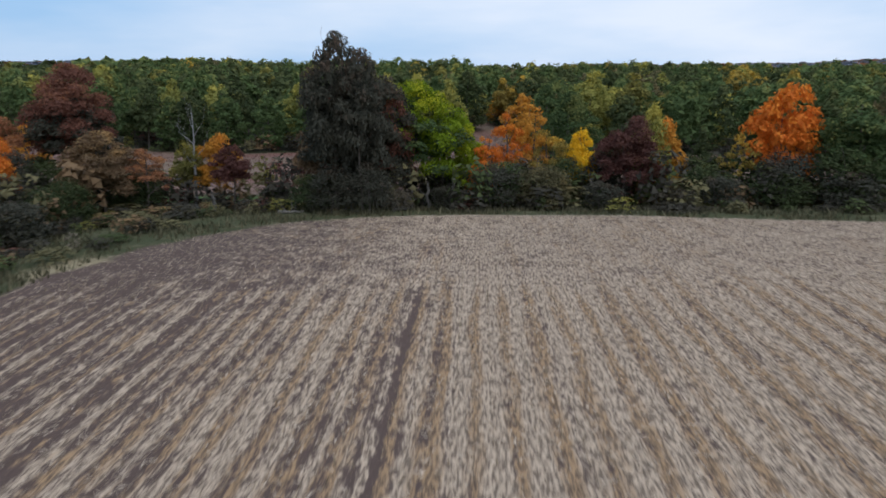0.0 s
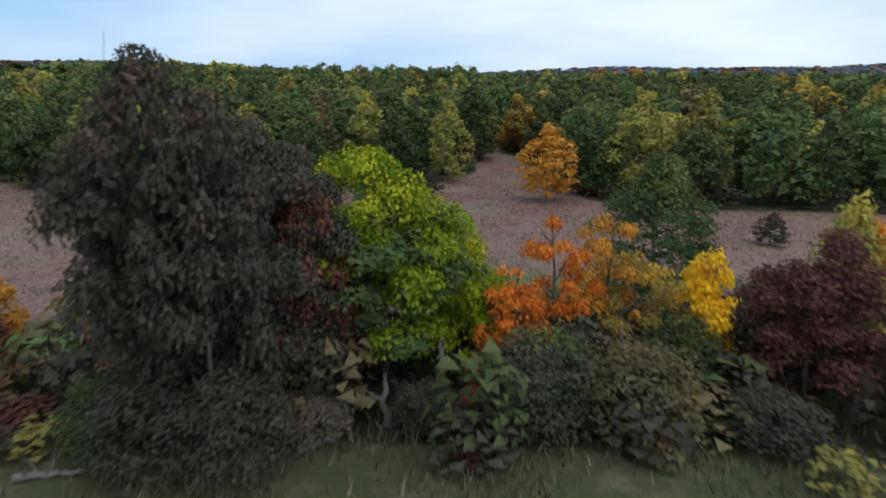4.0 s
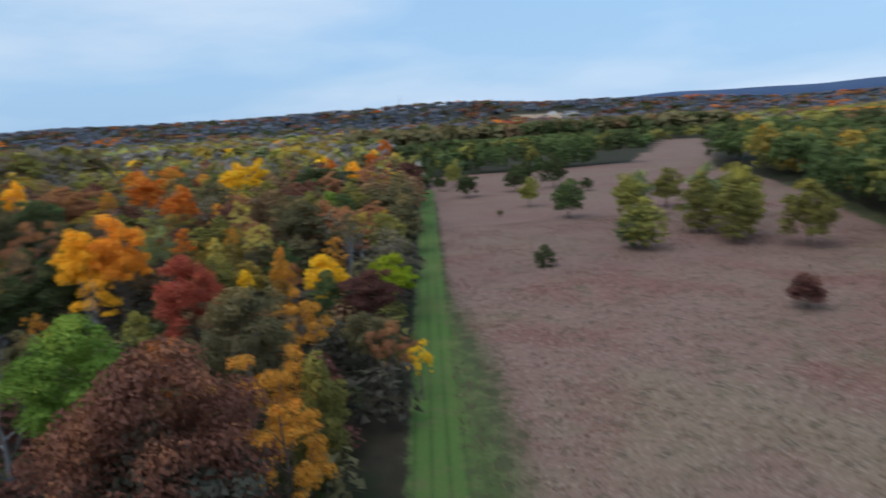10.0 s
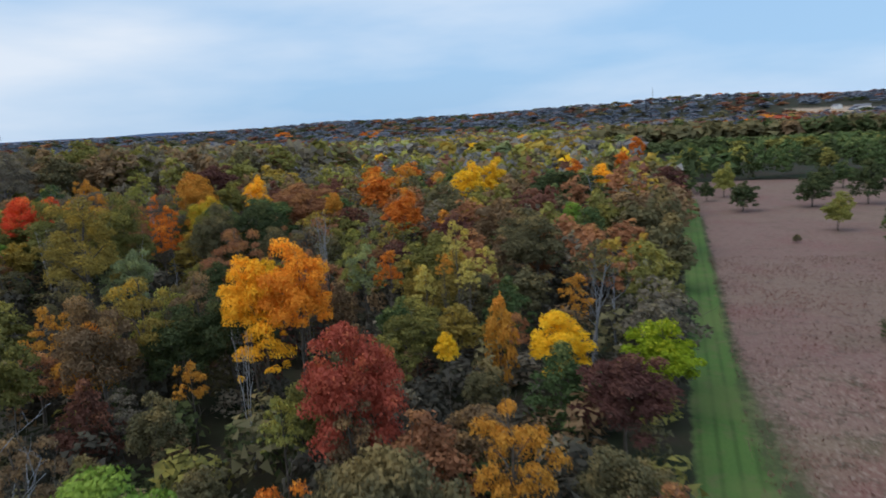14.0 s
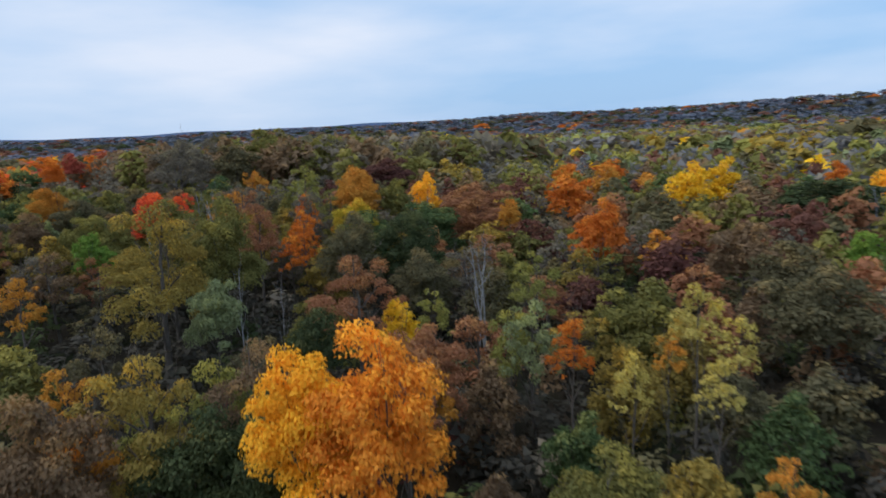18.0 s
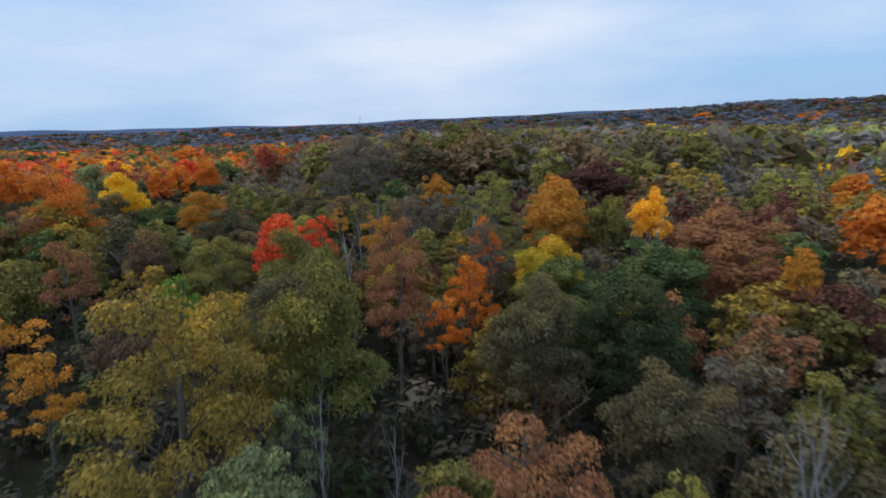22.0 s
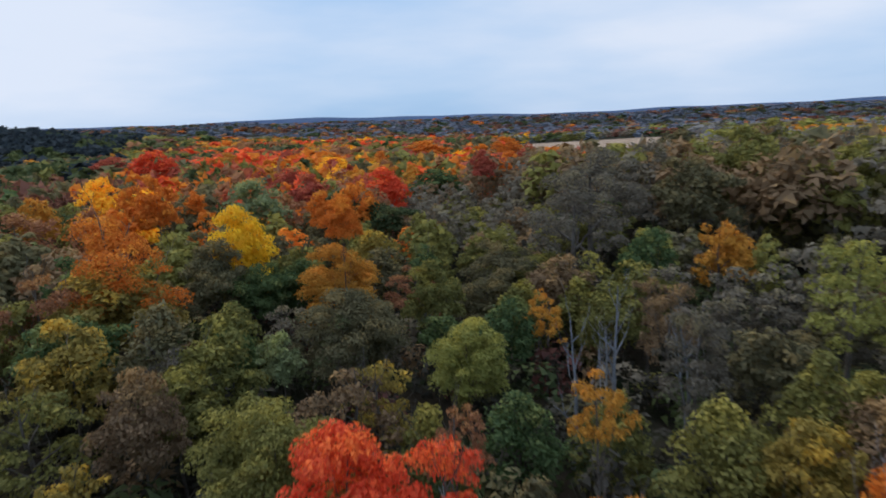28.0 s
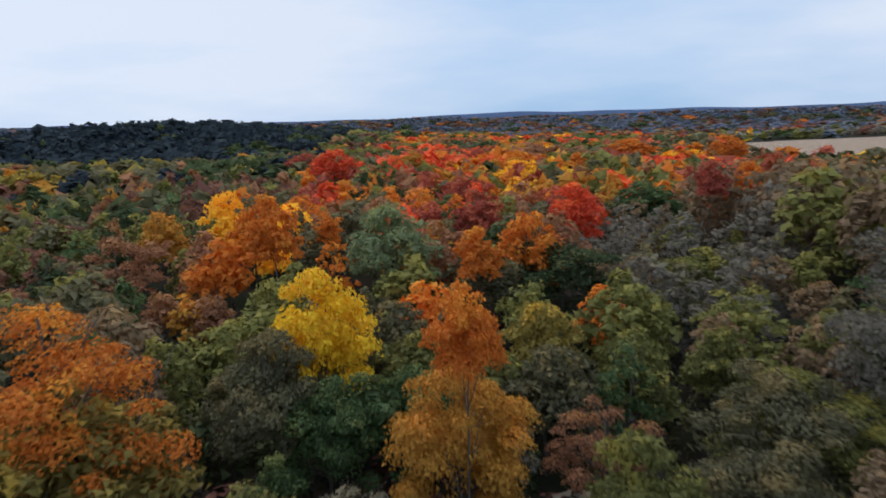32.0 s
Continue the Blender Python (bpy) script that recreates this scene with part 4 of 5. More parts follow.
# ---- the belt along the mown track ----
tree(-77.4, 66.3, 12.0, 3.4, "crimson")
tree(-59.1, 63.2, 11.5, 3.8, "leafgreen")
tree(-62.8, 74.6, 11.8, 3.8, "dusk")
tree(-75.9, 76.9, 8.6, 2.8, "amber", "sparse")
tree(-98.5, 77.3, 6.9, 2.9, "yellow")
tree(-88.6, 83.2, 6.6, 3.7, "maroon")
tree(-97.9, 86.0, 6.5, 3.4, "lime")
tree(-71.7, 38.7, 17.9, 3.6, "mustard", "sparse")
tree(-66.1, 51.6, 9.0, 2.5, "brown", "sparse")
tree(-50.0, 58.3, 10.4, 3.0, "yellow", "sparse")
tree(-66.9, 66.7, 7.0, 2.2, "orange", "sparse")
tree(-54.5, 76.3, 9.8, 3.3, "amber", "sparse")
tree(-50.0, 79.2, 8.2, 2.8, "amber", "sparse")
tree(-58.5, 78.6, 8.0, 2.4, "amber", "sparse")
tree(-55.8, 80.4, 8.0, 2.3, "olive", "tall")
tree(-74.3, 85.4, 4.5, 2.5, "rust", "sparse")
tree(-72.2, 88.1, 3.0, 1.3, "yellow", "sparse")
tree(-77.0, 83.0, 5.0, 2.7, "dusk")
tree(-75.5, 67.0, 8.0, 2.0, "brown", "sparse")
tree(-77.1, 61.1, 7.0, 1.6, "yellowgreen", "sparse")
tree(-87.0, 46.5, 5.0, 1.6, "amber", "sparse")
tree(-109.8, 34.1, 9.0, 2.4, "deep")
tree(-106.3, 30.6, 7.0, 2.4, "dusk")
tree(-95.8, 45.0, 10.0, 4.5, "deep")
tree(-85.7, 38.4, 11.0, 3.5, "brown")
tree(-78.0, 37.0, 10.0, 2.6, "olive")
tree(-89.8, 69.2, 7.5, 1.1, "yellow")
tree(-115.5, 51.5, 10.0, 2.5, "willow", "sparse")
tree(-208.5, 68.4, 12.0, 9.8, "deep")
tree(-224.7, 92.4, 11.0, 6.6, "maroon")
tree(-177.8, 83.2, 9.0, 6.1, "brown")
tree(-248.0, 67.2, 12.0, 3.2, "orange")
tree(-230.5, 76.2, 12.0, 2.8, "gold")
tree(-299.8, 80.8, 12.0, 2.8, "orange")
tree(-403.1, 87.4, 14.0, 4.4, "orange")
tree(-148.5, 66.6, 10.0, 4.5, "dusk")
tree(-166.2, 73.0, 9.0, 3.0, "leafgreen")
bare_tree(-203.3, 74.4, 11.0, 4.5, 1, pale="ash")
bare_tree(-109.5, 79.8, 9.0, 2.5, 4, pale="ash")
bare_tree(-114.0, 81.9, 7.0, 2.3, 0, pale="ash")
tree(-126.3, 83.2, 7.0, 2.7, "rust", "sparse")
tree(-98.2, 71.9, 8.0, 1.6, "amber", "tall")
tree(-248.9, 1.9, 13.0, 5.4, "orange")
tree(-263.5, 7.7, 13.0, 5.1, "orange")
tree(-135.9, 71.2, 8.0, 1.9, "rust", "tall")
bare_tree(-125.6, 86.1, 6.0, 2.1, 3, pale="ash")
bare_tree(-84.1, 54.0, 9.0, 1.0, 3)
bare_tree(-60.1, 56.0, 11.2, 4.6, 0, pale="ash")
bare_tree(-62.6, 54.0, 10.6, 4.2, 2, pale="ash")
bare_tree(-58.0, 58.5, 8.6, 3.4, 1, pale="ash")
tree(-93.1, 25.0, 8.0, 2.3, "amber", "sparse")
tree(-94.5, 33.4, 7.0, 2.6, "yellowgreen", "sparse")
tree(-114.5, 62.2, 9.0, 1.2, "amber", "sparse")
tree(-125.1, 64.9, 8.0, 2.0, "straw", "sparse")
tree(-112.5, 60.2, 8.0, 1.6, "straw", "sparse")
tree(-131.2, -14.0, 11.8, 3.8, "olive")
tree(-135.0, -12.6, 11.0, 3.2, "dusk")
bare_tree(-113.8, 20.0, 11.0, 1.4, 1)
bare_tree(-117.1, 22.2, 9.0, 1.1, 2)
bare_tree(-153.7, -10.7, 14.5, 1.7, 1)
# ---- the western woods ----
tree(-92.4, 49.8, 13.6, 3.1, "gold")
tree(-93.2, 54.0, 14.4, 3.5, "copper")
tree(-91.4, 51.4, 9.5, 2.8, "gold", "sparse")
tree(-99.0, 51.5, 12.6, 2.4, "rust", "sparse")
tree(-118.2, 31.7, 12.1, 4.4, "rust", "sparse")
bare_tree(-127.1, 40.3, 12.6, 2.4, 3)
tree(-120.5, 34.9, 7.5, 2.2, "yellow")
tree(-106.1, 48.0, 10.2, 2.6, "rust")
tree(-104.0, 49.5, 8.5, 2.0, "amber", "sparse")
tree(-164.0, 39.0, 10.5, 4.0, "orange")
tree(-160.0, 42.0, 12.6, 3.0, "orange")
tree(-221.0, 40.0, 14.0, 5.2, "yellow")
tree(-227.0, 46.0, 14.5, 4.4, "yellow")
tree(-137.8, 5.8, 13.3, 2.0, "orange", "sparse")
tree(-133.5, 7.5, 10.5, 2.2, "orange", "sparse")
tree(-106.9, 17.2, 18.2, 5.6, "olivegold", "sparse")
tree(-112.5, 11.5, 15.8, 3.8, "olivegold", "sparse")
tree(-117.4, 13.0, 17.0, 4.5, "olive")
tree(-119.5, 4.0, 14.6, 4.6, "dusk")
tree(-141.0, 21.4, 13.2, 4.6, "deep")
tree(-133.7, 17.7, 13.4, 4.2, "dusk")
tree(-166.7, 17.6, 12.4, 5.0, "rust")
tree(-137.3, -5.0, 16.4, 4.4, "rust", "sparse", under="olivegold")
tree(-108.3, 23.2, 11.0, 2.6, "willow")
tree(-114.0, 55.2, 9.6, 1.8, "orange", "sparse")
tree(-112.5, 64.3, 13.3, 1.7, "straw", "sparse")
tree(-110.5, 66.0, 9.4, 1.5, "straw", "sparse")
tree(-148.6, 6.6, 14.0, 3.6, "mustard")
tree(-147.0, 9.5, 12.2, 4.6, "green")
tree(-141.0, 13.0, 11.5, 4.2, "olive")
tree(-154.0, 1.0, 12.6, 3.4, "amber")
tree(-174.0, -15.0, 16.6, 5.0, "amber")
tree(-179.0, -9.0, 14.5, 4.0, "olive")
tree(-130.9, -18.6, 16.2, 3.4, "red", "round", under="olive")
tree(-134.6, -16.4, 15.9, 2.5, "red", "sparse", under="dusk")
tree(-130.2, 4.8, 15.2, 3.2, "rust", "sparse")
tree(-139.2, -9.8, 15.8, 2.6, "amber", "sparse")
bare_tree(-133.4, -8.6, 15.0, 3.2, 1)
tree(-150.0, -4.7, 14.7, 3.4, "grey", "sparse")
tree(-87.8, 35.7, 8.0, 3.1, "amber")
tree(-92.1, 41.3, 8.0, 3.8, "deep")
tree(-96.9, 24.5, 10.0, 2.6, "dusk", "sparse")
tree(-97.8, 36.7, 9.0, 2.6, "yellowgreen", "sparse")
tree(-161.5, 11.2, 12.0, 6.1, "green")
tree(-149.4, 4.4, 12.6, 2.6, "mustard")
tree(-128.5, 45.8, 11.5, 2.5, "yellowgreen", "sparse")
tree(-116.2, 49.2, 9.0, 2.5, "yellowgreen", "sparse")
tree(-158.2, 60.2, 11.0, 4.9, "brown")
tree(-132.4, 70.4, 11.0, 5.0, "dusk")
tree(-158.3, 76.2, 9.0, 3.6, "green")
tree(-106.7, 70.3, 6.0, 1.7, "amber", "sparse")
tree(-100.1, 62.8, 7.0, 3.6, "olive")
tree(-117.9, 77.3, 6.0, 2.1, "amber", "sparse")
tree(-156.3, -12.0, 13.0, 2.9, "orange", "tall")
tree(-104.4, 72.4, 5.0, 1.6, "rust", "sparse")
tree(-113.8, 15.6, 9.5, 2.7, "willow", "sparse")
tree(-182.4, 7.3, 13.0, 7.6, "rust")
tree(-200.7, 20.4, 14.0, 5.2, "orange")
tree(-231.1, 18.6, 14.0, 4.7, "amber")
tree(-165.1, 24.5, 12.0, 1.9, "amber")
tree(-102.3, -15.5, 11.0, 4.1, "amber", "sparse")
tree(-103.9, -3.9, 10.0, 2.7, "amber", "sparse")
tree(-130.1, 43.2, 5.0, 1.8, "willow", "sparse")
tree(-127.2, 34.5, 7.0, 2.2, "yellowgreen", "sparse")
tree(-132.5, 29.9, 10.0, 4.1, "dusk")
tree(-147.5, -25.0, 14.0, 2.1, "amber", "sparse")
tree(-128.2, -29.9, 13.0, 4.7, "olive")
tree(-108.3, -60.0, 14.0, 4.3, "olive")
tree(-122.8, -19.0, 13.2, 4.2, "olive")
tree(-127.9, -9.0, 15.4, 4.9, "olive")
tree(-116.0, -10.0, 12.8, 2.4, "leafgreen")
tree(-110.3, -27.4, 15.0, 3.2, "rust", "sparse")
tree(-120.5, -35.6, 14.0, 2.9, "brown")
tree(-141.5, 1.9, 11.0, 2.7, "orange", "sparse")
tree(-183.3, -22.2, 17.0, 5.0, "amber")
tree(-179.5, -34.8, 17.5, 4.2, "yellowgreen", "sparse")
tree(-186.2, -6.4, 14.6, 3.4, "gold")
tree(-163.3, -12.5, 13.0, 4.7, "olive", "sparse")
tree(-188.9, -94.6, 16.0, 5.6, "green")
tree(-175.7, -59.4, 15.5, 3.7, "green")
tree(-183.8, -56.3, 16.0, 3.3, "amber", "sparse")
tree(-159.3, -66.8, 14.0, 5.0, "dusk")
tree(-215.3, -39.3, 17.0, 8.4, "maroon")
tree(-136.7, -50.5, 14.0, 4.9, "dusk")
tree(-110.9, -10.8, 11.0, 3.1, "brown", "sparse")
tree(-114.9, -8.3, 10.0, 2.5, "rust", "sparse")
bare_tree(-157.2, -14.3, 13.5, 1.6, 1)
bare_tree(-121.3, -4.5, 12.0, 1.7, 3)
tree(-160.0, -31.6, 14.5, 3.3, "grey", "sparse")
bare_tree(-168.9, 3.9, 12.0, 3.4, 4)
tree(-138.6, -25.8, 13.0, 2.0, "rust", "sparse")
bare_tree(-158.2, -39.8, 14.5, 2.9, 0, pale="ash")
bare_tree(-160.2, -32.8, 14.0, 2.2, 3, pale="ash")
bare_tree(-151.9, -35.8, 14.0, 3.0, 1, pale="ash")
tree(-164.9, -41.0, 13.5, 3.1, "brown", "sparse")
tree(-186.9, -58.2, 15.0, 3.5, "amber")
tree(-145.4, -42.0, 12.5, 3.3, "yellowgreen")
tree(-155.6, -47.4, 12.0, 1.9, "amber", "sparse")
tree(-194.6, -48.3, 14.0, 4.9, "yellowgreen", "sparse")
tree(-91.1, 38.1, 11.6, 4.0, "olivegold", "sparse")
tree(-97.7, 40.4, 10.4, 3.6, "brown", "sparse")
# ---- the southern maples ----
CROWNS = "in a grove of tall pale trees"
MAPLES = "among the flaming autumn maples"
tree(-116.0, -62.5, 21.0, 6.8, "orange", "sparse", where=MAPLES, under="olivegold")
tree(-110.0, -59.0, 17.0, 4.2, "rust", "sparse", where=MAPLES)
tree(-128.2, -76.6, 19.8, 4.2, "yellow", "round", where=MAPLES)
tree(-125.0, -71.5, 16.8, 4.6, "dusk", "round", where=MAPLES)
tree(-129.5, -70.0, 13.5, 4.0, "green", "round", where=MAPLES)
tree(-138.6, -61.5, 22.0, 2.4, "orange", "round", where=MAPLES)
tree(-138.2, -64.4, 16.0, 4.6, "amber", "round", where=MAPLES)
tree(-140.5, -69.0, 11.5, 3.4, "grey", "sparse", where=MAPLES)
tree(-148.0, -68.4, 11.8, 3.9, "rust", "sparse", where=MAPLES)
tree(-161.7, -67.8, 12.9, 6.4, "olive", "round", where=MAPLES)
tree(-156.0, -62.0, 11.5, 4.5, "dusk", "round", where=MAPLES)
tree(-131.8, -112.7, 20.6, 6.2, "willow", "round", where=MAPLES)
tree(-153.3, -110.7, 15.6, 7.6, "deep", "round", where=MAPLES)
tree(-144.0, -106.0, 14.5, 5.0, "dusk", "round", where=MAPLES)
tree(-163.7, -147.0, 19.4, 5.4, "red", "round", where=MAPLES)
tree(-192.7, -155.5, 22.5, 3.6, "crimson", "round", where=MAPLES)
tree(-215.0, -172.0, 22.0, 5.4, "crimson", "round", where=MAPLES)
tree(-205.0, -165.0, 21.0, 4.6, "orange", "round", where=MAPLES)
tree(-187.0, -176.0, 16.5, 9.5, "green", "round", where=MAPLES)
tree(-104.2, -132.3, 21.5, 4.4, "gold", "round", where=MAPLES)
tree(-115.7, -114.5, 21.6, 4.0, "orange", "round", where=MAPLES)
tree(-110.5, -124.0, 20.0, 4.2, "orange", "round", where=MAPLES)
tree(-175.8, -121.3, 11.0, 6.4, "olive", "round", where=MAPLES)
tree(-149.7, -111.5, 19.0, 4.4, "orange", "round", where=MAPLES)
tree(-142.5, -102.8, 18.8, 3.0, "orange", "round", where=MAPLES)
tree(-167.0, -257.0, 18.5, 8.0, "gold", "round", where=MAPLES)
tree(-100.5, -284.0, 23.0, 9.0, "red", "round", where=MAPLES)
tree(-146.0, -150.0, 18.0, 5.4, "crimson", "round", where=MAPLES)
tree(-150.0, -128.0, 16.5, 5.0, "dusk", "round", where=MAPLES)
tree(-121.0, -128.0, 15.5, 6.0, "dusk", "round", where=MAPLES)
tree(-178.0, -76.0, 24.6, 8.2, "grey", "sparse", where=CROWNS)
tree(-170.0, -67.0, 22.5, 6.2, "grey", "sparse", where=CROWNS)
tree(-187.0, -88.0, 24.0, 7.0, "grey", "sparse", where=CROWNS)
tree(-196.0, -76.0, 23.0, 6.5, "dusk", "round", where=CROWNS)
tree(-214.0, -86.0, 26.4, 7.6, "olive", "round", where=CROWNS)
tree(-226.0, -95.0, 26.8, 7.4, "brown", "sparse", where=CROWNS)
tree(-240.0, -108.0, 27.0, 8.0, "grey", "sparse", where=CROWNS)
tree(-256.0, -119.0, 27.0, 8.0, "olive", "round", where=CROWNS)
tree(-205.0, -99.0, 25.0, 7.0, "grey", "sparse", where=CROWNS)
tree(-222.0, -113.0, 26.0, 7.5, "dusk", "round", where=CROWNS)
tree(-272.0, -138.0, 27.4, 8.0, "olive", "round", where=CROWNS)
tree(-232.0, -78.0, 24.5, 7.0, "olive", "round", where=CROWNS)
tree(-250.0, -92.0, 25.5, 7.5, "grey", "sparse", where=CROWNS)
tree(-194.0, -104.0, 16.0, 6.0, "brown", "sparse", where=MAPLES)
tree(-138.0, -53.3, 13.0, 4.6, "dusk", "round", where=MAPLES)
tree(-135.7, -50.2, 12.0, 2.4, "willow", "sparse", where=MAPLES)
tree(-126.2, -53.9, 11.0, 2.7, "green", "round", where=MAPLES)
tree(-130.4, -50.1, 11.0, 2.2, "willow", "round", where=MAPLES)
tree(-145.8, -44.0, 10.0, 2.7, "yellowgreen", "round", where=MAPLES)
tree(-121.5, -125.7, 18.0, 2.2, "orange", "round", where=MAPLES)
tree(-92.2, -137.4, 18.0, 4.7, "amber", "round", where=MAPLES)
tree(-147.4, -195.1, 18.0, 7.1, "crimson", "round", where=MAPLES)
tree(-70.7, -380.9, 18.5, 10.6, "crimson", "round", where=MAPLES)
tree(-195.4, -284.9, 18.5, 4.8, "orange", "round", where=MAPLES)
tree(-169.8, -267.0, 18.5, 6.6, "amber", "round", where=MAPLES)
tree(-336.2, -463.9, 19.0, 12.2, "orange", "round", where=MAPLES)
tree(-277.1, -477.7, 19.0, 16.5, "orange", "round", where=MAPLES)
tree(-93.6, -116.9, 17.0, 6.5, "rust", "sparse", where=MAPLES)
tree(-156.2, -50.8, 12.0, 1.4, "amber", "sparse", where=MAPLES)
tree(-178.3, -63.5, 14.0, 4.3, "yellowgreen", "round", where=MAPLES)
tree(-183.1, -84.0, 16.0, 6.0, "olive", "round", where=MAPLES)
tree(-167.7, -48.2, 12.5, 2.8, "brown", "sparse", where=MAPLES)
bare_tree(-157.6, -40.7, 11.0, 1.4, 4)
tree(-128.1, -355.9, 18.5, 8.7, "amber", "round", where=MAPLES)
tree(-152.6, -411.5, 18.5, 10.2, "crimson", "round", where=MAPLES)


# ---- the woods between: single trees near the way, joined woods farther off ----
TAKEN = np.array([(o.location.x, o.location.y, o.children[0].scale.x * 3.2) for o in scene.objects if o.type == "EMPTY"])
PALETTES = {
    "north": (("green", 44), ("deep", 34), ("yellowgreen", 8), ("olive", 6), ("dusk", 4), ("olivegold", 2)),
    "belt": (("dusk", 26), ("olive", 20), ("brown", 20), ("maroon", 8), ("rust", 5), ("grey", 12), ("deep", 9)),
    "west": (("dusk", 16), ("olive", 16), ("brown", 18), ("rust", 13), ("russet", 8), ("grey", 11), ("olivegold", 12), ("amber", 3), ("maroon", 4), ("green", 5)),
    "south": (("olive", 30), ("dusk", 24), ("green", 12), ("olivegold", 10), ("brown", 12), ("grey", 10), ("deep", 6)),
    "maple": (("red", 9), ("orange", 15), ("crimson", 9), ("amber", 9), ("rust", 14), ("dusk", 14), ("olive", 16), ("gold", 5), ("deep", 8), ("green", 5)),
    "greywood": (("grey", 48), ("brown", 18), ("olive", 22), ("dusk", 12)),
    "plant": (("deep", 50), ("green", 35), ("olive", 12)),
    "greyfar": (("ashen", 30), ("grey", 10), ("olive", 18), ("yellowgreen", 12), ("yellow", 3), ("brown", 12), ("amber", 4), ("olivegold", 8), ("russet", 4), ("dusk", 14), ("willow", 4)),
    # hill palettes lean grey and blue, so haze is put into the leaf colours
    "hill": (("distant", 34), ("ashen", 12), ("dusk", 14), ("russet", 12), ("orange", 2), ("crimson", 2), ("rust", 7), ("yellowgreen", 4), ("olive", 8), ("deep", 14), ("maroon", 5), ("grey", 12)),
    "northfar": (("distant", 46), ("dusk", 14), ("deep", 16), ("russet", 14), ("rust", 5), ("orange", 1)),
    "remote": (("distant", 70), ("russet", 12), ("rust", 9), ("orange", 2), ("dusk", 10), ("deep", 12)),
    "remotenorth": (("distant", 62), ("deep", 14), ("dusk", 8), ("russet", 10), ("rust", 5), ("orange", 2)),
    "east": (("deep", 18), ("pine", 8), ("dusk", 22), ("olive", 20), ("olivegold", 13), ("amber", 7), ("rust", 7), ("russet", 5)),
    "maple_edge": (("dusk", 28), ("olive", 20), ("green", 10), ("deep", 8), ("russet", 13), ("rust", 11), ("amber", 6), ("orange", 4)),
    "windbreak": (("dusk", 50), ("deep", 30), ("brown", 20)),
    "pine": (("pine", 90), ("deep", 10)),
}


def zone(x, y):
    r = math.hypot(x + 60, y - 60)
    if -40 < x < 420 and y < -520 and r < 1300:
        return "pine"
    if -690 < x < -610 and 60 < y < 420:
        return "windbreak"
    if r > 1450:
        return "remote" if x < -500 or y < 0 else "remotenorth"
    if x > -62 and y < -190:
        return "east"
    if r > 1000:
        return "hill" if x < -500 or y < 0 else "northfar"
    if y > strip_y(x) and x > -330:
        return "north"
    if y > 90 and x < -300 and y < 420:
        return "plant" if x > -620 else "hill"
    if x < -160 and -170 < y < -40 and x > -330:
        return "greywood"
    if -95 < y < -22 and -165 < x < -100:
        return "south"
    if y < -60 and x > -100:
        return "maple_edge"
    if y < -95:
        return "maple" if x > -420 else "greyfar"
    if x < -240:
        return "greyfar"
    if x > -75:
        return "belt"
    return "west"


def wooded(x, y):
    if in_field(x, y) or in_meadow(x, y) or in_far_field(x, y):
        return False
    if y < strip_y(x) + 6 and y > strip_y(x) - 1.0 and -275 < x < 92:
        return False
    if -36 < x < 115 and -80 < y < 67 + (4 if x < 0 else 0):
        return False
    return True


def draw(rng, name, x, y):
    """A look from the palette; neighbours often share one."""
    table = PALETTES[name]
    cell = 16 if math.hypot(x + 60, y - 60) < 420 else 48
    same = random.Random(int(x // cell) * 7919 + int(y // cell) * 104729)
    return (same if rng.random() < (0.42 if cell == 16 else 0.68) else rng).choices([c for c, _ in table], [w for _, w in table])[0]


BULK = {}
GAPS = ((-103, 10, 7), (-104, 20, 5), (-100, 1, 6), (-103, 12, 5), (-101, -16, 6), (-99, 21, 5), (-132, 46, 4), (-141, 54, 6), (-107, 3, 8), (-116, 6, 6), (-104, 30, 6), (-125, 16, 6), (-96, 34, 6), (-130, 24, 6), (-122, -2, 4))
rng = random.Random(77)


def plant(x, y, spot, far_level, size=1.0):
    look_of = draw(rng, spot, x, y)
    tall_by = {"north": 15.5, "belt": 12.5, "west": 14.5, "maple": 16, "maple_edge": 15, "greywood": 23, "plant": 9, "greyfar": 14, "hill": 15, "pine": 17, "windbreak": 20, "northfar": 14, "remote": 15, "remotenorth": 15, "east": 15, "south": 13.5}[spot]
    h = tall_by * rng.uniform(0.66, 1.0)
    if off_line(x, y) < 70 and spot in ("west", "belt", "maple"):
        h *= 0.84
    if spot == "greywood" and (off_line(x, y) < 75 or x > -195):
        h *= 0.58
    if spot == "north":
        h = tall_by * rng.uniform(0.76, 0.98) * (1.13 if x < 10 and y > 175 else 1.0)
    if spot == "pine":
        h *= rng.uniform(0.9, 1.2)
    if spot in ("belt", "west") and -100 < x < -20 and y > 35:
        h *= 0.78
    if y < -30 and spot == "west":
        h *= 1.05
    base = float(ground_z(x, y))
    r = h * rng.uniform(0.27, 0.38) * size
    shape = rng.choices(("round", "oval", "tall", "sparse"), (46, 18, 18, 18))[0]
    if spot == "north" and far_level < 2:
        shape, r = "oval" if rng.random() < 0.75 else "round", h * rng.uniform(0.30, 0.38)
    if look_of in ("grey", "ashen"):
        shape = "sparse"
    elif spot == "greywood" and shape == "tall":
        shape = "round"
    if far_level == 0 or (far_level == 1 and off_line(x, y) < 46):
        return tree(x, y, base + h, r, look_of, shape, fine="near" if off_line(x, y) < 30 else 1, where="in the autumn woods" if spot != "north" else "at the edge of the green woods")
    BULK.setdefault(spot if far_level < 3 else "far_" + spot, []).append((x, y, base, r, h, look_of, shape, far_level))


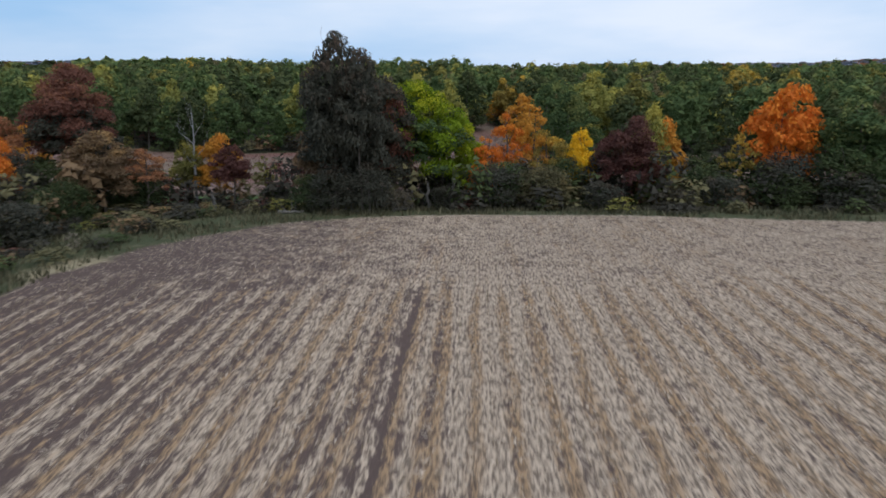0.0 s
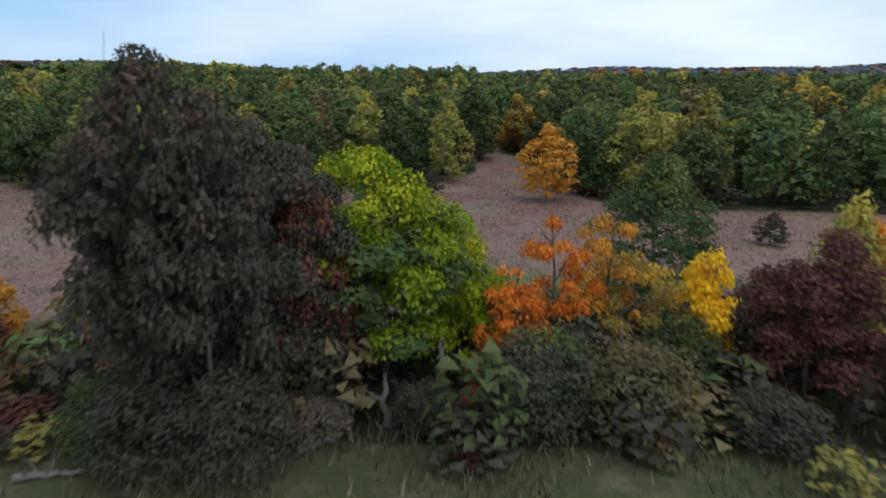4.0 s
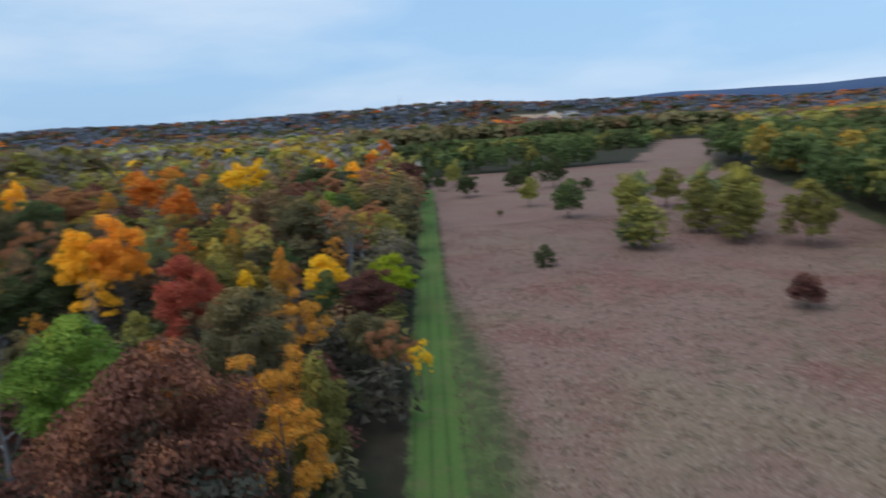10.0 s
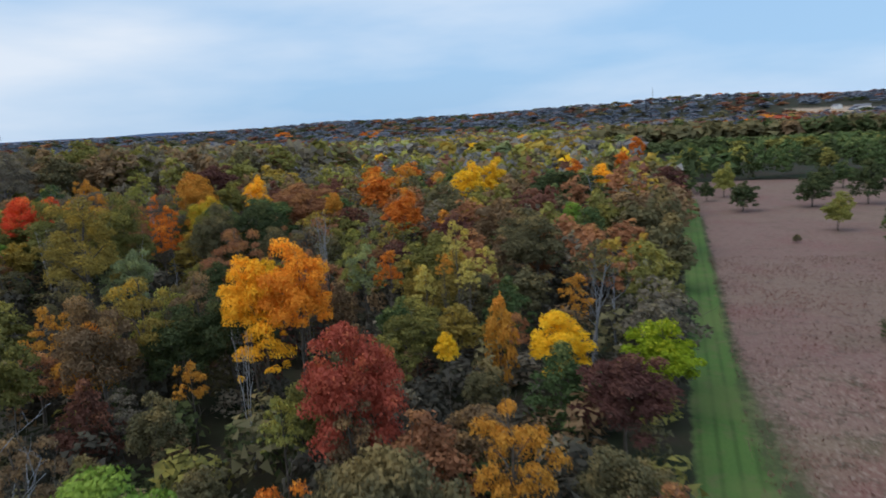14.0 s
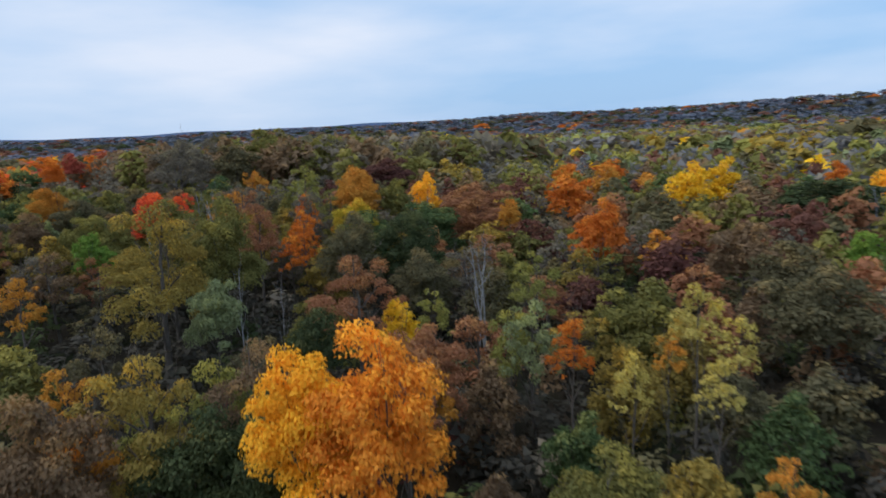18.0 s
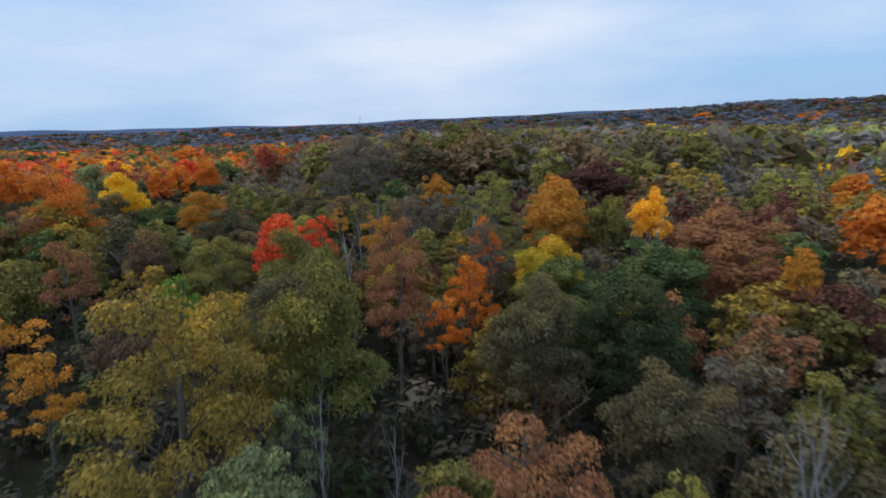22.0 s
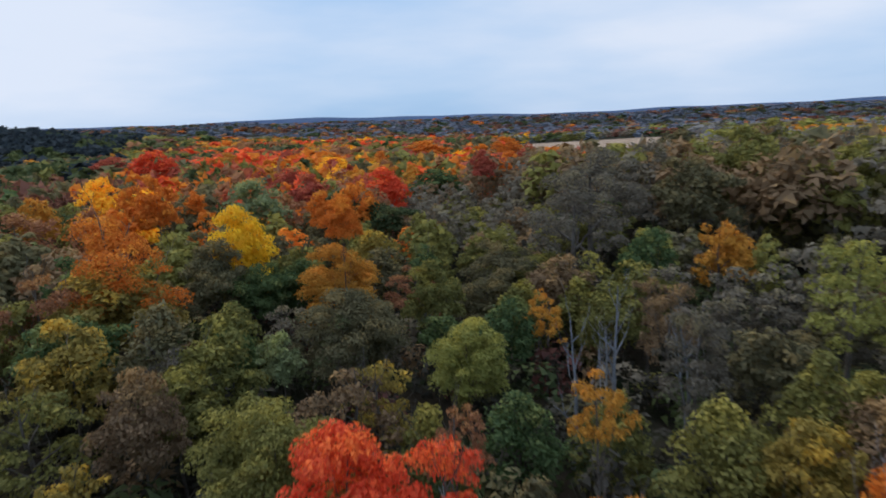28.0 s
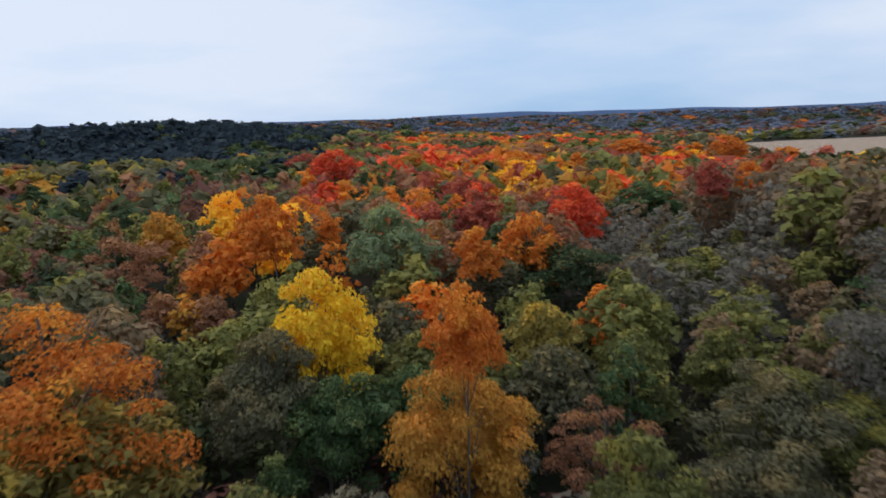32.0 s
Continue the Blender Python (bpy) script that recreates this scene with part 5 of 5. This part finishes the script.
def scatter(x0, x1, y0, y1, step, rule, size=1.0):
    y = y0
    while y < y1:
        x = x0
        while x < x1:
            px, py = x + rng.uniform(-0.45, 0.45) * step, y + rng.uniform(-0.45, 0.45) * step
            level = rule(px, py)
            if level is not None and wooded(px, py):
                plant(px, py, zone(px, py), level, size)
            x += step
        y += step


def near_rule(x, y):
    if any((x - a) ** 2 + (y - b) ** 2 < c * c for a, b, c in GAPS):
        return None
    r = off_line(x, y)
    if r > 270 or math.hypot(x + 60, y - 60) > 420:
        return None
    if (np.hypot(TAKEN[:, 0] - x, TAKEN[:, 1] - y) < TAKEN[:, 2] * 0.9 + 1.6).any():
        return None
    if y < 30 and x > -100 + 0.63 * max(0.0, -27 - y) and rng.random() < 0.5:
        return None
    if x > 40 and y < 60:
        return 3 if r < 200 else None
    if y > 120:
        if rng.random() < 0.30:
            return None
        edge = y - float(north_edge(x))
        return 0 if edge < 14 and -90 < x < 50 else 1 if edge < 60 and -140 < x < 90 else 2
    return 0 if r < 22 and y > -85 else 1 if r < (100 if y < -60 else 78) else 2 if r < 150 else 3 if rng.random() < 0.7 else None


scatter(-430, 240, -370, 420, 6.9, near_rule)


def ring(lo, hi, step, size):
    def rule(x, y):
        r = math.hypot(x + 60, y - 60)
        if not lo <= r < hi:
            return None
        az = math.degrees(math.atan2(-(x + 60), y - 60))
        if -150 < az < -45 or (lo > 900 and -140 < az < -40):
            return None
        return 4
    scatter(-hi - 60, hi - 60, -hi + 60, hi + 60, step, rule, size)


ring(420, 800, 11.5, 1.5)
ring(800, 1500, 21.5, 2.25)


def ridge_rule(x, y):
    return 4 if zone(x, y) == "pine" and rng.random() < 0.8 else None


scatter(-40, 420, -880, -600, 9.5, ridge_rule, 0.75)
ring(1500, 2900, 42, 3.3)


def under_rule(x, y):
    r = off_line(x, y)
    return 1 if r < (75 if y < 120 else 125) and (y < 120 or y - float(north_edge(x)) < 12) and zone(x, y) != "plant" else None


def scatter_low(x0, x1, y0, y1, step):
    y = y0
    while y < y1:
        x = x0
        while x < x1:
            px, py = x + rng.uniform(-0.5, 0.5) * step, y + rng.uniform(-0.5, 0.5) * step
            if under_rule(px, py) and wooded(px, py) and (gap := any((px - a) ** 2 + (py - b) ** 2 < c * c for a, b, c in GAPS)) is not None:
                h = rng.uniform(1.6, 5.2) if py > 120 else rng.uniform(2.2, 7.6)
                # gaps get only the near-black leaves, which paint deep shade
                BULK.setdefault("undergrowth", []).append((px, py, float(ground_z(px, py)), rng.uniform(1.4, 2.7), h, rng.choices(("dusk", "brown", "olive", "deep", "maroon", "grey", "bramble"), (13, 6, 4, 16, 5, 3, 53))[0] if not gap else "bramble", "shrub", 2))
            x += step
        y += step


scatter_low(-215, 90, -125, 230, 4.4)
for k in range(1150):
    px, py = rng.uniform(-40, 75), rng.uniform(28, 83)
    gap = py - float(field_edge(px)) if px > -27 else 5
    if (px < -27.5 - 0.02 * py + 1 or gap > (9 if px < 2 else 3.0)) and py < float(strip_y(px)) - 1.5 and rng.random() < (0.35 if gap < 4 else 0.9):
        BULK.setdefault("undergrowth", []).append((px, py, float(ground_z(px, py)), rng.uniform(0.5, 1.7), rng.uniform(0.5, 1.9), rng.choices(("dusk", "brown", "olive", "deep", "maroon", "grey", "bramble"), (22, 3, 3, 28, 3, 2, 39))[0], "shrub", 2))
ORDER = list(LEAF)
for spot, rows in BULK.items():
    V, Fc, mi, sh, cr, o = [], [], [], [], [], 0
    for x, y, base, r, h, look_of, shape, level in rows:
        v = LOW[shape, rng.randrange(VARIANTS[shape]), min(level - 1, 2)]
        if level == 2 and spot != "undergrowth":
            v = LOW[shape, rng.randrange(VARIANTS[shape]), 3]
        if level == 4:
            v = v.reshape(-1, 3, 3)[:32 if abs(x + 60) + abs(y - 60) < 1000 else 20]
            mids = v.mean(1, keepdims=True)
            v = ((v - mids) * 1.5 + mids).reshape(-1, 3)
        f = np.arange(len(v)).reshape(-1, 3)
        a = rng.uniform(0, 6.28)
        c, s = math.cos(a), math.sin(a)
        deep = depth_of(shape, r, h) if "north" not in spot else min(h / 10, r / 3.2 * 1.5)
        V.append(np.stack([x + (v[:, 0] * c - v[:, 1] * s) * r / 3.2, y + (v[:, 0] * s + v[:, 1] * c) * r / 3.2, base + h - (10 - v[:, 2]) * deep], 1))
        # joined crowns get the same painted tops
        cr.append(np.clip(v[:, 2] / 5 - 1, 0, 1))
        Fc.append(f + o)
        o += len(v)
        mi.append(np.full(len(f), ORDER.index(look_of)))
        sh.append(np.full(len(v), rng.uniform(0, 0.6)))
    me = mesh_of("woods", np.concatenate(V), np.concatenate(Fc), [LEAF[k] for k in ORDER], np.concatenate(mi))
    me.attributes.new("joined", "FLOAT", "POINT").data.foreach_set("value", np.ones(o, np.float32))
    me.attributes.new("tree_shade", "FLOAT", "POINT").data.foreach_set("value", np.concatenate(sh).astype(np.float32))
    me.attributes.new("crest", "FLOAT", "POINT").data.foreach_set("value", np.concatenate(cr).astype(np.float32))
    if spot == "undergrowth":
        tagged(new("undergrowth", me), "tangled undergrowth and saplings, darkened for shade below the trees", "undergrowth", kind="stuff")
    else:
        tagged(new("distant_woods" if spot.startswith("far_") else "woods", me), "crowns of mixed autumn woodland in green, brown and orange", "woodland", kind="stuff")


# ---- stubble, straw, weeds and grass ----
def blades(name, label, category, at, size, mat, stand, aim=None):
    """Loose blades at some places: each a narrow triangle, upright or lying."""
    gen = np.random.default_rng(len(at))
    n = len(at)
    base = np.column_stack([at, ground_z(at[:, 0], at[:, 1])])
    a = gen.uniform(0, 2 * np.pi, n) if aim is None else aim + gen.normal(0, 0.5, n)
    side = np.column_stack([np.cos(a), np.sin(a), np.zeros(n)])
    up = np.column_stack([gen.normal(0, 0.35, n), gen.normal(0, 0.35, n), np.ones(n)]) if stand else np.column_stack([-np.sin(a), np.cos(a), gen.uniform(-0.02, 0.12, n)])
    length, width = size[0] * gen.uniform(0.5, 1.3, n)[:, None], size[1] * gen.uniform(0.6, 1.3, n)[:, None]
    lift = np.array([0, 0, 0.03 if not stand else -0.02])
    V = np.stack([base + lift - side * width, base + lift + side * width, base + lift + up * length], 1).reshape(-1, 3)
    me = mesh_of(name, V, np.arange(3 * n).reshape(-1, 3), [mat])
    return tagged(new(name, me), label, category, kind="stuff")


def dry(name, a, b, russet=None):
    m, n, l = nodes_of(name)
    geo = n.new("ShaderNodeNewGeometry")
    patch = noise_of(n, l, 0.15, 3, 0.6, geo.outputs["Position"])
    fac = sums(n, l, sums(n, l, geo.outputs["Random Per Island"], 0.75, "MULTIPLY"), sums(n, l, patch, 0.35, "MULTIPLY"))
    d, out = n.new("ShaderNodeBsdfDiffuse"), n.new("ShaderNodeOutputMaterial")
    col = mix_rgb(n, l, fac, a, b)
    if russet:
        col = mix_rgb(n, l, sharpen(n, l, noise_of(n, l, 0.062, 2, 0.5, geo.outputs["Position"]), 0.48, 0.64, 0, 0.55), col, russet)
    l.new(col, d.inputs["Color"])
    l.new(d.outputs[0], out.inputs["Surface"])
    return m


gen = np.random.default_rng(5)
rows_at = []
for k in range(-42, 80):
    yy = np.arange(-20, 40, 0.21) + gen.uniform(-0.07, 0.07, len(np.arange(-20, 40, 0.21)))
    xx = k * 0.76 + 0.05 * yy + gen.normal(0, 0.05, len(yy))
    rows_at.append(np.column_stack([xx, yy]))
rows_at = np.concatenate(rows_at)
rows_at = rows_at[in_field(rows_at[:, 0], rows_at[:, 1]) & (gen.random(len(rows_at)) < 0.75) & (rows_at[:, 1] < field_edge(rows_at[:, 0]) - 7)]
head = []
for k in range(28):
    xx = np.arange(-24, 60, 0.21) + gen.uniform(-0.07, 0.07, 400)
    head.append(np.column_stack([xx, field_edge(xx) - 0.5 - 0.76 * k + gen.normal(0, 0.09, len(xx))]))
head = np.concatenate(head)
head = head[gen.random(len(head)) < 0.75]
blades("maize_stubble", "cut maize stalks standing in long pale rows", "stubble", np.concatenate([rows_at, head]), (0.26, 0.026), dry("stubble_stalks", (0.10, 0.072, 0.048), (0.42, 0.33, 0.23)), True)
lay = np.column_stack([gen.uniform(-28, 60, 210000), 63 - 138 * gen.random(210000) ** 1.7])
lay = lay[in_field(lay[:, 0], lay[:, 1])]
u_of = lay[:, 0] - 0.05 * lay[:, 1]
keep = np.sin(2 * np.pi * u_of / 1.52 + 3.0) * (lay[:, 1] < 40) + lay[:, 0] * 0.03 + gen.normal(0, 0.8, len(lay)) > -0.3
blades("straw_litter", "pale chopped maize straw lying over the soil", "straw", lay[keep & (np.abs(u_of - SOIL_STRIPE) > 0.5)], (0.36, 0.030), dry("straw_pieces", (0.10, 0.066, 0.045), (0.76, 0.60, 0.45)), False)
tuft = np.column_stack([gen.uniform(-170, 80, 120000), gen.uniform(88, 180, 120000)])
tuft = tuft[in_meadow(tuft[:, 0], tuft[:, 1]) & (np.sin(tuft[:, 0] * 0.35) * np.sin(tuft[:, 1] * 0.31) + gen.normal(0, 0.7, len(tuft)) > -0.2)]
blades("meadow_grass", "dry pinkish brown meadow grass in loose tufts", "grass", tuft, (0.40, 0.055), dry("meadow_blades", (0.081, 0.050, 0.039), (0.315, 0.205, 0.162), (0.21, 0.085, 0.068)), True)
weed = np.column_stack([gen.uniform(-36, 70, 80000), gen.uniform(30, 84, 80000)])
weed = weed[~in_field(weed[:, 0], weed[:, 1]) & (weed[:, 1] < 84)]
blades("verge_weeds", "rough dark grass and dead weeds along the field edge", "grass", weed[(np.sin(weed[:, 0] * 0.5) * np.sin(weed[:, 1] * 0.6) + gen.normal(0, 0.6, len(weed))) > 0.1], (0.6, 0.07), dry("weed_blades", (0.026, 0.032, 0.017), (0.185, 0.165, 0.100)), True)


# ---- dead wood along the hedgerow ----
def snag(x, y, height, lean, turn, girth=0.2, label="pale broken stump of a dead tree by the hedgerow"):
    rg = random.Random(int(x * 77 + y))
    t = new("tree_stump")
    t.matrix_basis = pose(x, y, float(ground_z(x, y)), lean, 0, turn)
    tagged(t, label, "stump", group="dead wood")
    pieces = []
    n = 6
    pts = [Vector((rg.uniform(-0.08, 0.08) * i, rg.uniform(-0.08, 0.08) * i, height * i / n - 0.15)) for i in range(n + 1)]
    pieces.append(tube(pts, [girth * (1.25 - 0.65 * i / n) for i in range(n + 1)], 9))
    top = pts[-1]
    for k in range(4):
        a = k * 1.6
        pieces.append(tube([top - Vector((0, 0, 0.2)), top + Vector((math.cos(a) * girth * 0.5, math.sin(a) * girth * 0.5, rg.uniform(0.2, 0.6)))], [girth * 0.4, 0.01], 4))
    V, Fc = join(pieces)
    body = new("stump", mesh_of("stump", V, Fc, [DEAD_WOOD], smooth=True))
    body.parent = t
    for k in range(2):
        i = rg.randint(2, 4)
        out = []
        limb(rg, pts[i], (rg.uniform(-1, 1), rg.uniform(-1, 1), 0.5), height * 0.4, girth * 0.4, 5, 1, out, 0.25, 1)
        V, Fc = join(out)
        b = new("broken_limb", mesh_of("broken_limb", V, Fc, [DEAD_WOOD], smooth=True))
        b.parent = t
    return t


for spot in ((-23.5, 66.5, 2.0, 12, 30), (-6.0, 70.5, 2.6, -18, 80), (-3.6, 71.6, 2.4, 8, 10), (-1.6, 72.0, 2.8, -8, 200), (0.8, 72.6, 4.4, 6, 120), (-29.5, 74.5, 3.0, 5, 40)):
    snag(*spot)


def fallen_log(x, y, length, turn):
    rg = random.Random(int(x * 19 + y * 3))
    t = new("fallen_log")
    t.matrix_basis = pose(x, y, float(ground_z(x, y)) + 0.16, 0, 0, turn)
    tagged(t, "grey fallen log with broken boughs in rough grass", "log", group="dead wood")
    pts = [Vector((length * (i / 6 - 0.5), rg.uniform(-0.1, 0.1), rg.uniform(-0.03, 0.08))) for i in range(7)]
    V, Fc = tube(pts, [0.2 - 0.018 * i for i in range(7)], 8)
    b = new("log", mesh_of("log", V, Fc, [DEAD_WOOD], smooth=True))
    b.parent = t
    for k in range(4):
        out = []
        limb(rg, pts[1 + k], (rg.uniform(-0.6, 0.6), rg.uniform(-1, 1), 0.9), 1.3, 0.06, 4, 1, out, 0.3, 2)
        V, Fc = join(out)
        o = new("bough", mesh_of("bough", V, Fc, [DEAD_WOOD], smooth=True))
        o.parent = t


for spot in ((-15.5, 65.8, 2.6, 12), (-9.5, 67.0, 2.2, -24), (-4.5, 69.2, 2.4, 40)):
    fallen_log(*spot)

# ---- far farm buildings and a mast ----
WALLS = plain("painted_boards", (0.55, 0.55, 0.54), (0.80, 0.80, 0.78), 2.0, 0.7, 0.2)
ROOF = plain("roof_sheet", (0.10, 0.10, 0.11), (0.22, 0.22, 0.24), 2.0, 0.6, 0.2)
BLUE_ROOF = plain("blue_roof_sheet", (0.10, 0.16, 0.26), (0.20, 0.28, 0.40), 2.0, 0.5, 0.2)
GLASS = plain("dark_pane", (0.02, 0.025, 0.03), (0.05, 0.06, 0.07), 4.0, 0.1, 0.0)
STEEL = plain("galvanised_steel", (0.25, 0.26, 0.28), (0.42, 0.43, 0.45), 6.0, 0.5, 0.1, metal=0.6)


def block(x0, x1, y0, y1, z0, z1):
    v = [(x, y, z) for z in (z0, z1) for x, y in ((x0, y0), (x1, y0), (x1, y1), (x0, y1))]
    return v, [(3, 2, 1, 0), (4, 5, 6, 7), (0, 1, 5, 4), (1, 2, 6, 5), (2, 3, 7, 6), (3, 0, 4, 7)]


def farm_building(x, y, length, width, eaves, turn, roof_mat, label, name="barn"):
    t = new(name)
    t.matrix_basis = pose(x, y, float(ground_z(x, y)), 0, 0, turn)
    tagged(t, label, name)
    a, b, peak = length / 2, width / 2, eaves + width * 0.32
    v, f = block(-a, a, -b, b, -1, eaves)
    for s in (-1, 1):
        o = len(v)
        v += [(s * a, -b, eaves), (s * a, b, eaves), (s * a, 0, peak - 0.1), (s * (a - 0.3), -b, eaves), (s * (a - 0.3), b, eaves), (s * (a - 0.3), 0, peak - 0.1)]
        f += [(o, o + 1, o + 2, o + 2), (o + 3, o + 4, o + 5, o + 5)]
    body = bpy.data.meshes.new("wall")
    body.from_pydata(v, [], [tuple(dict.fromkeys(q)) for q in f])
    body.materials.append(WALLS)
    new("wall", body).parent = t
    for s in (-1, 1):
        top = [(-a - 0.5, 0, peak), (a + 0.5, 0, peak), (a + 0.5, s * (b + 0.6), eaves - 0.35), (-a - 0.5, s * (b + 0.6), eaves - 0.35)]
        r = bpy.data.meshes.new("roof")
        r.from_pydata(top + [(p[0], p[1], p[2] - 0.25) for p in top], [], [(0, 1, 2, 3), (7, 6, 5, 4), (0, 4, 5, 1), (1, 5, 6, 2), (2, 6, 7, 3), (3, 7, 4, 0)])
        r.materials.append(roof_mat)
        new("roof", r).parent = t
    for k in range(3):
        for s in (-1, 1):
            vv, ff = block(-a + length * (k + 0.7) / 3.6, -a + length * (k + 0.7) / 3.6 + 1.4, s * b - 0.08, s * b + 0.08, 1.0, 2.4)
            w = bpy.data.meshes.new("window")
            w.from_pydata(vv, [], ff)
            w.materials.append(GLASS)
            new("window", w).parent = t
    return t

for spot in ((-900, -560, 44, 14, 5.0, 38, BLUE_ROOF, "long white farm shed with a blue-grey roof", "barn"), (-868, -600, 20, 11, 4.5, 20, ROOF, "white farm barn with a dark roof", "barn"), (-1680, 520, 22, 12, 6.0, 15, ROOF, "white farmhouse with a dark roof on the hillside", "house"), (-1650, 560, 30, 13, 5.0, 80, ROOF, "pale farm barn with a dark roof", "barn")):
    farm_building(*spot)

mast = new("radio_mast")
mz = float(ground_z(-2475, 163))
mast.matrix_basis = pose(-2475, 163, mz)
tagged(mast, "slender grey lattice radio mast on the far ridge", "mast")
tall = 122 - mz
for k in range(3):
    a = k * 2.094
    V, Fc = tube([Vector((math.cos(a) * 1.6, math.sin(a) * 1.6, -1)), Vector((math.cos(a) * 0.5, math.sin(a) * 0.5, tall))], [0.35, 0.22], 5)
    new("leg", mesh_of("leg", V, Fc, [STEEL])).parent = mast
for k in range(14):
    zz = tall * (k + 0.5) / 14
    w = 1.6 - 1.1 * zz / tall
    ring_pts = [Vector((math.cos(j * 2.094) * w, math.sin(j * 2.094) * w, zz + (tall / 28 if j % 2 else 0))) for j in range(4)]
    V, Fc = tube(ring_pts, [0.12] * 4, 4)
    new("brace", mesh_of("brace", V, Fc, [STEEL])).parent = mast

# ---- the farthest ridge, haze put into its blue base colour ----
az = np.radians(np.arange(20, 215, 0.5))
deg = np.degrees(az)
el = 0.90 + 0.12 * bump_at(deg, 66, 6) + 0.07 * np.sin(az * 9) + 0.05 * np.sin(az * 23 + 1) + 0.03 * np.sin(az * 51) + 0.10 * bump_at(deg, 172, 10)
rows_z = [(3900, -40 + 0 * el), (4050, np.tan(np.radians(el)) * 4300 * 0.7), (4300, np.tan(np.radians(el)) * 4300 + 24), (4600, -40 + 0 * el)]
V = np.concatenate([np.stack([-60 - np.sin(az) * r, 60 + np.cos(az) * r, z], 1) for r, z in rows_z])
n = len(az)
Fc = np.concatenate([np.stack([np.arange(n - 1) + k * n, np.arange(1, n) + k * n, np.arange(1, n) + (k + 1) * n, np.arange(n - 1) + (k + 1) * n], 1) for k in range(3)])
tagged(new("backdrop", mesh_of("backdrop", V, Fc, [plain("hazed_ridge", (0.030, 0.058, 0.125), (0.055, 0.095, 0.18), 0.02, 1.0, 0.0)], smooth=True)), "far wooded ridge, haze put into its blue colour", "hill", kind="structure")
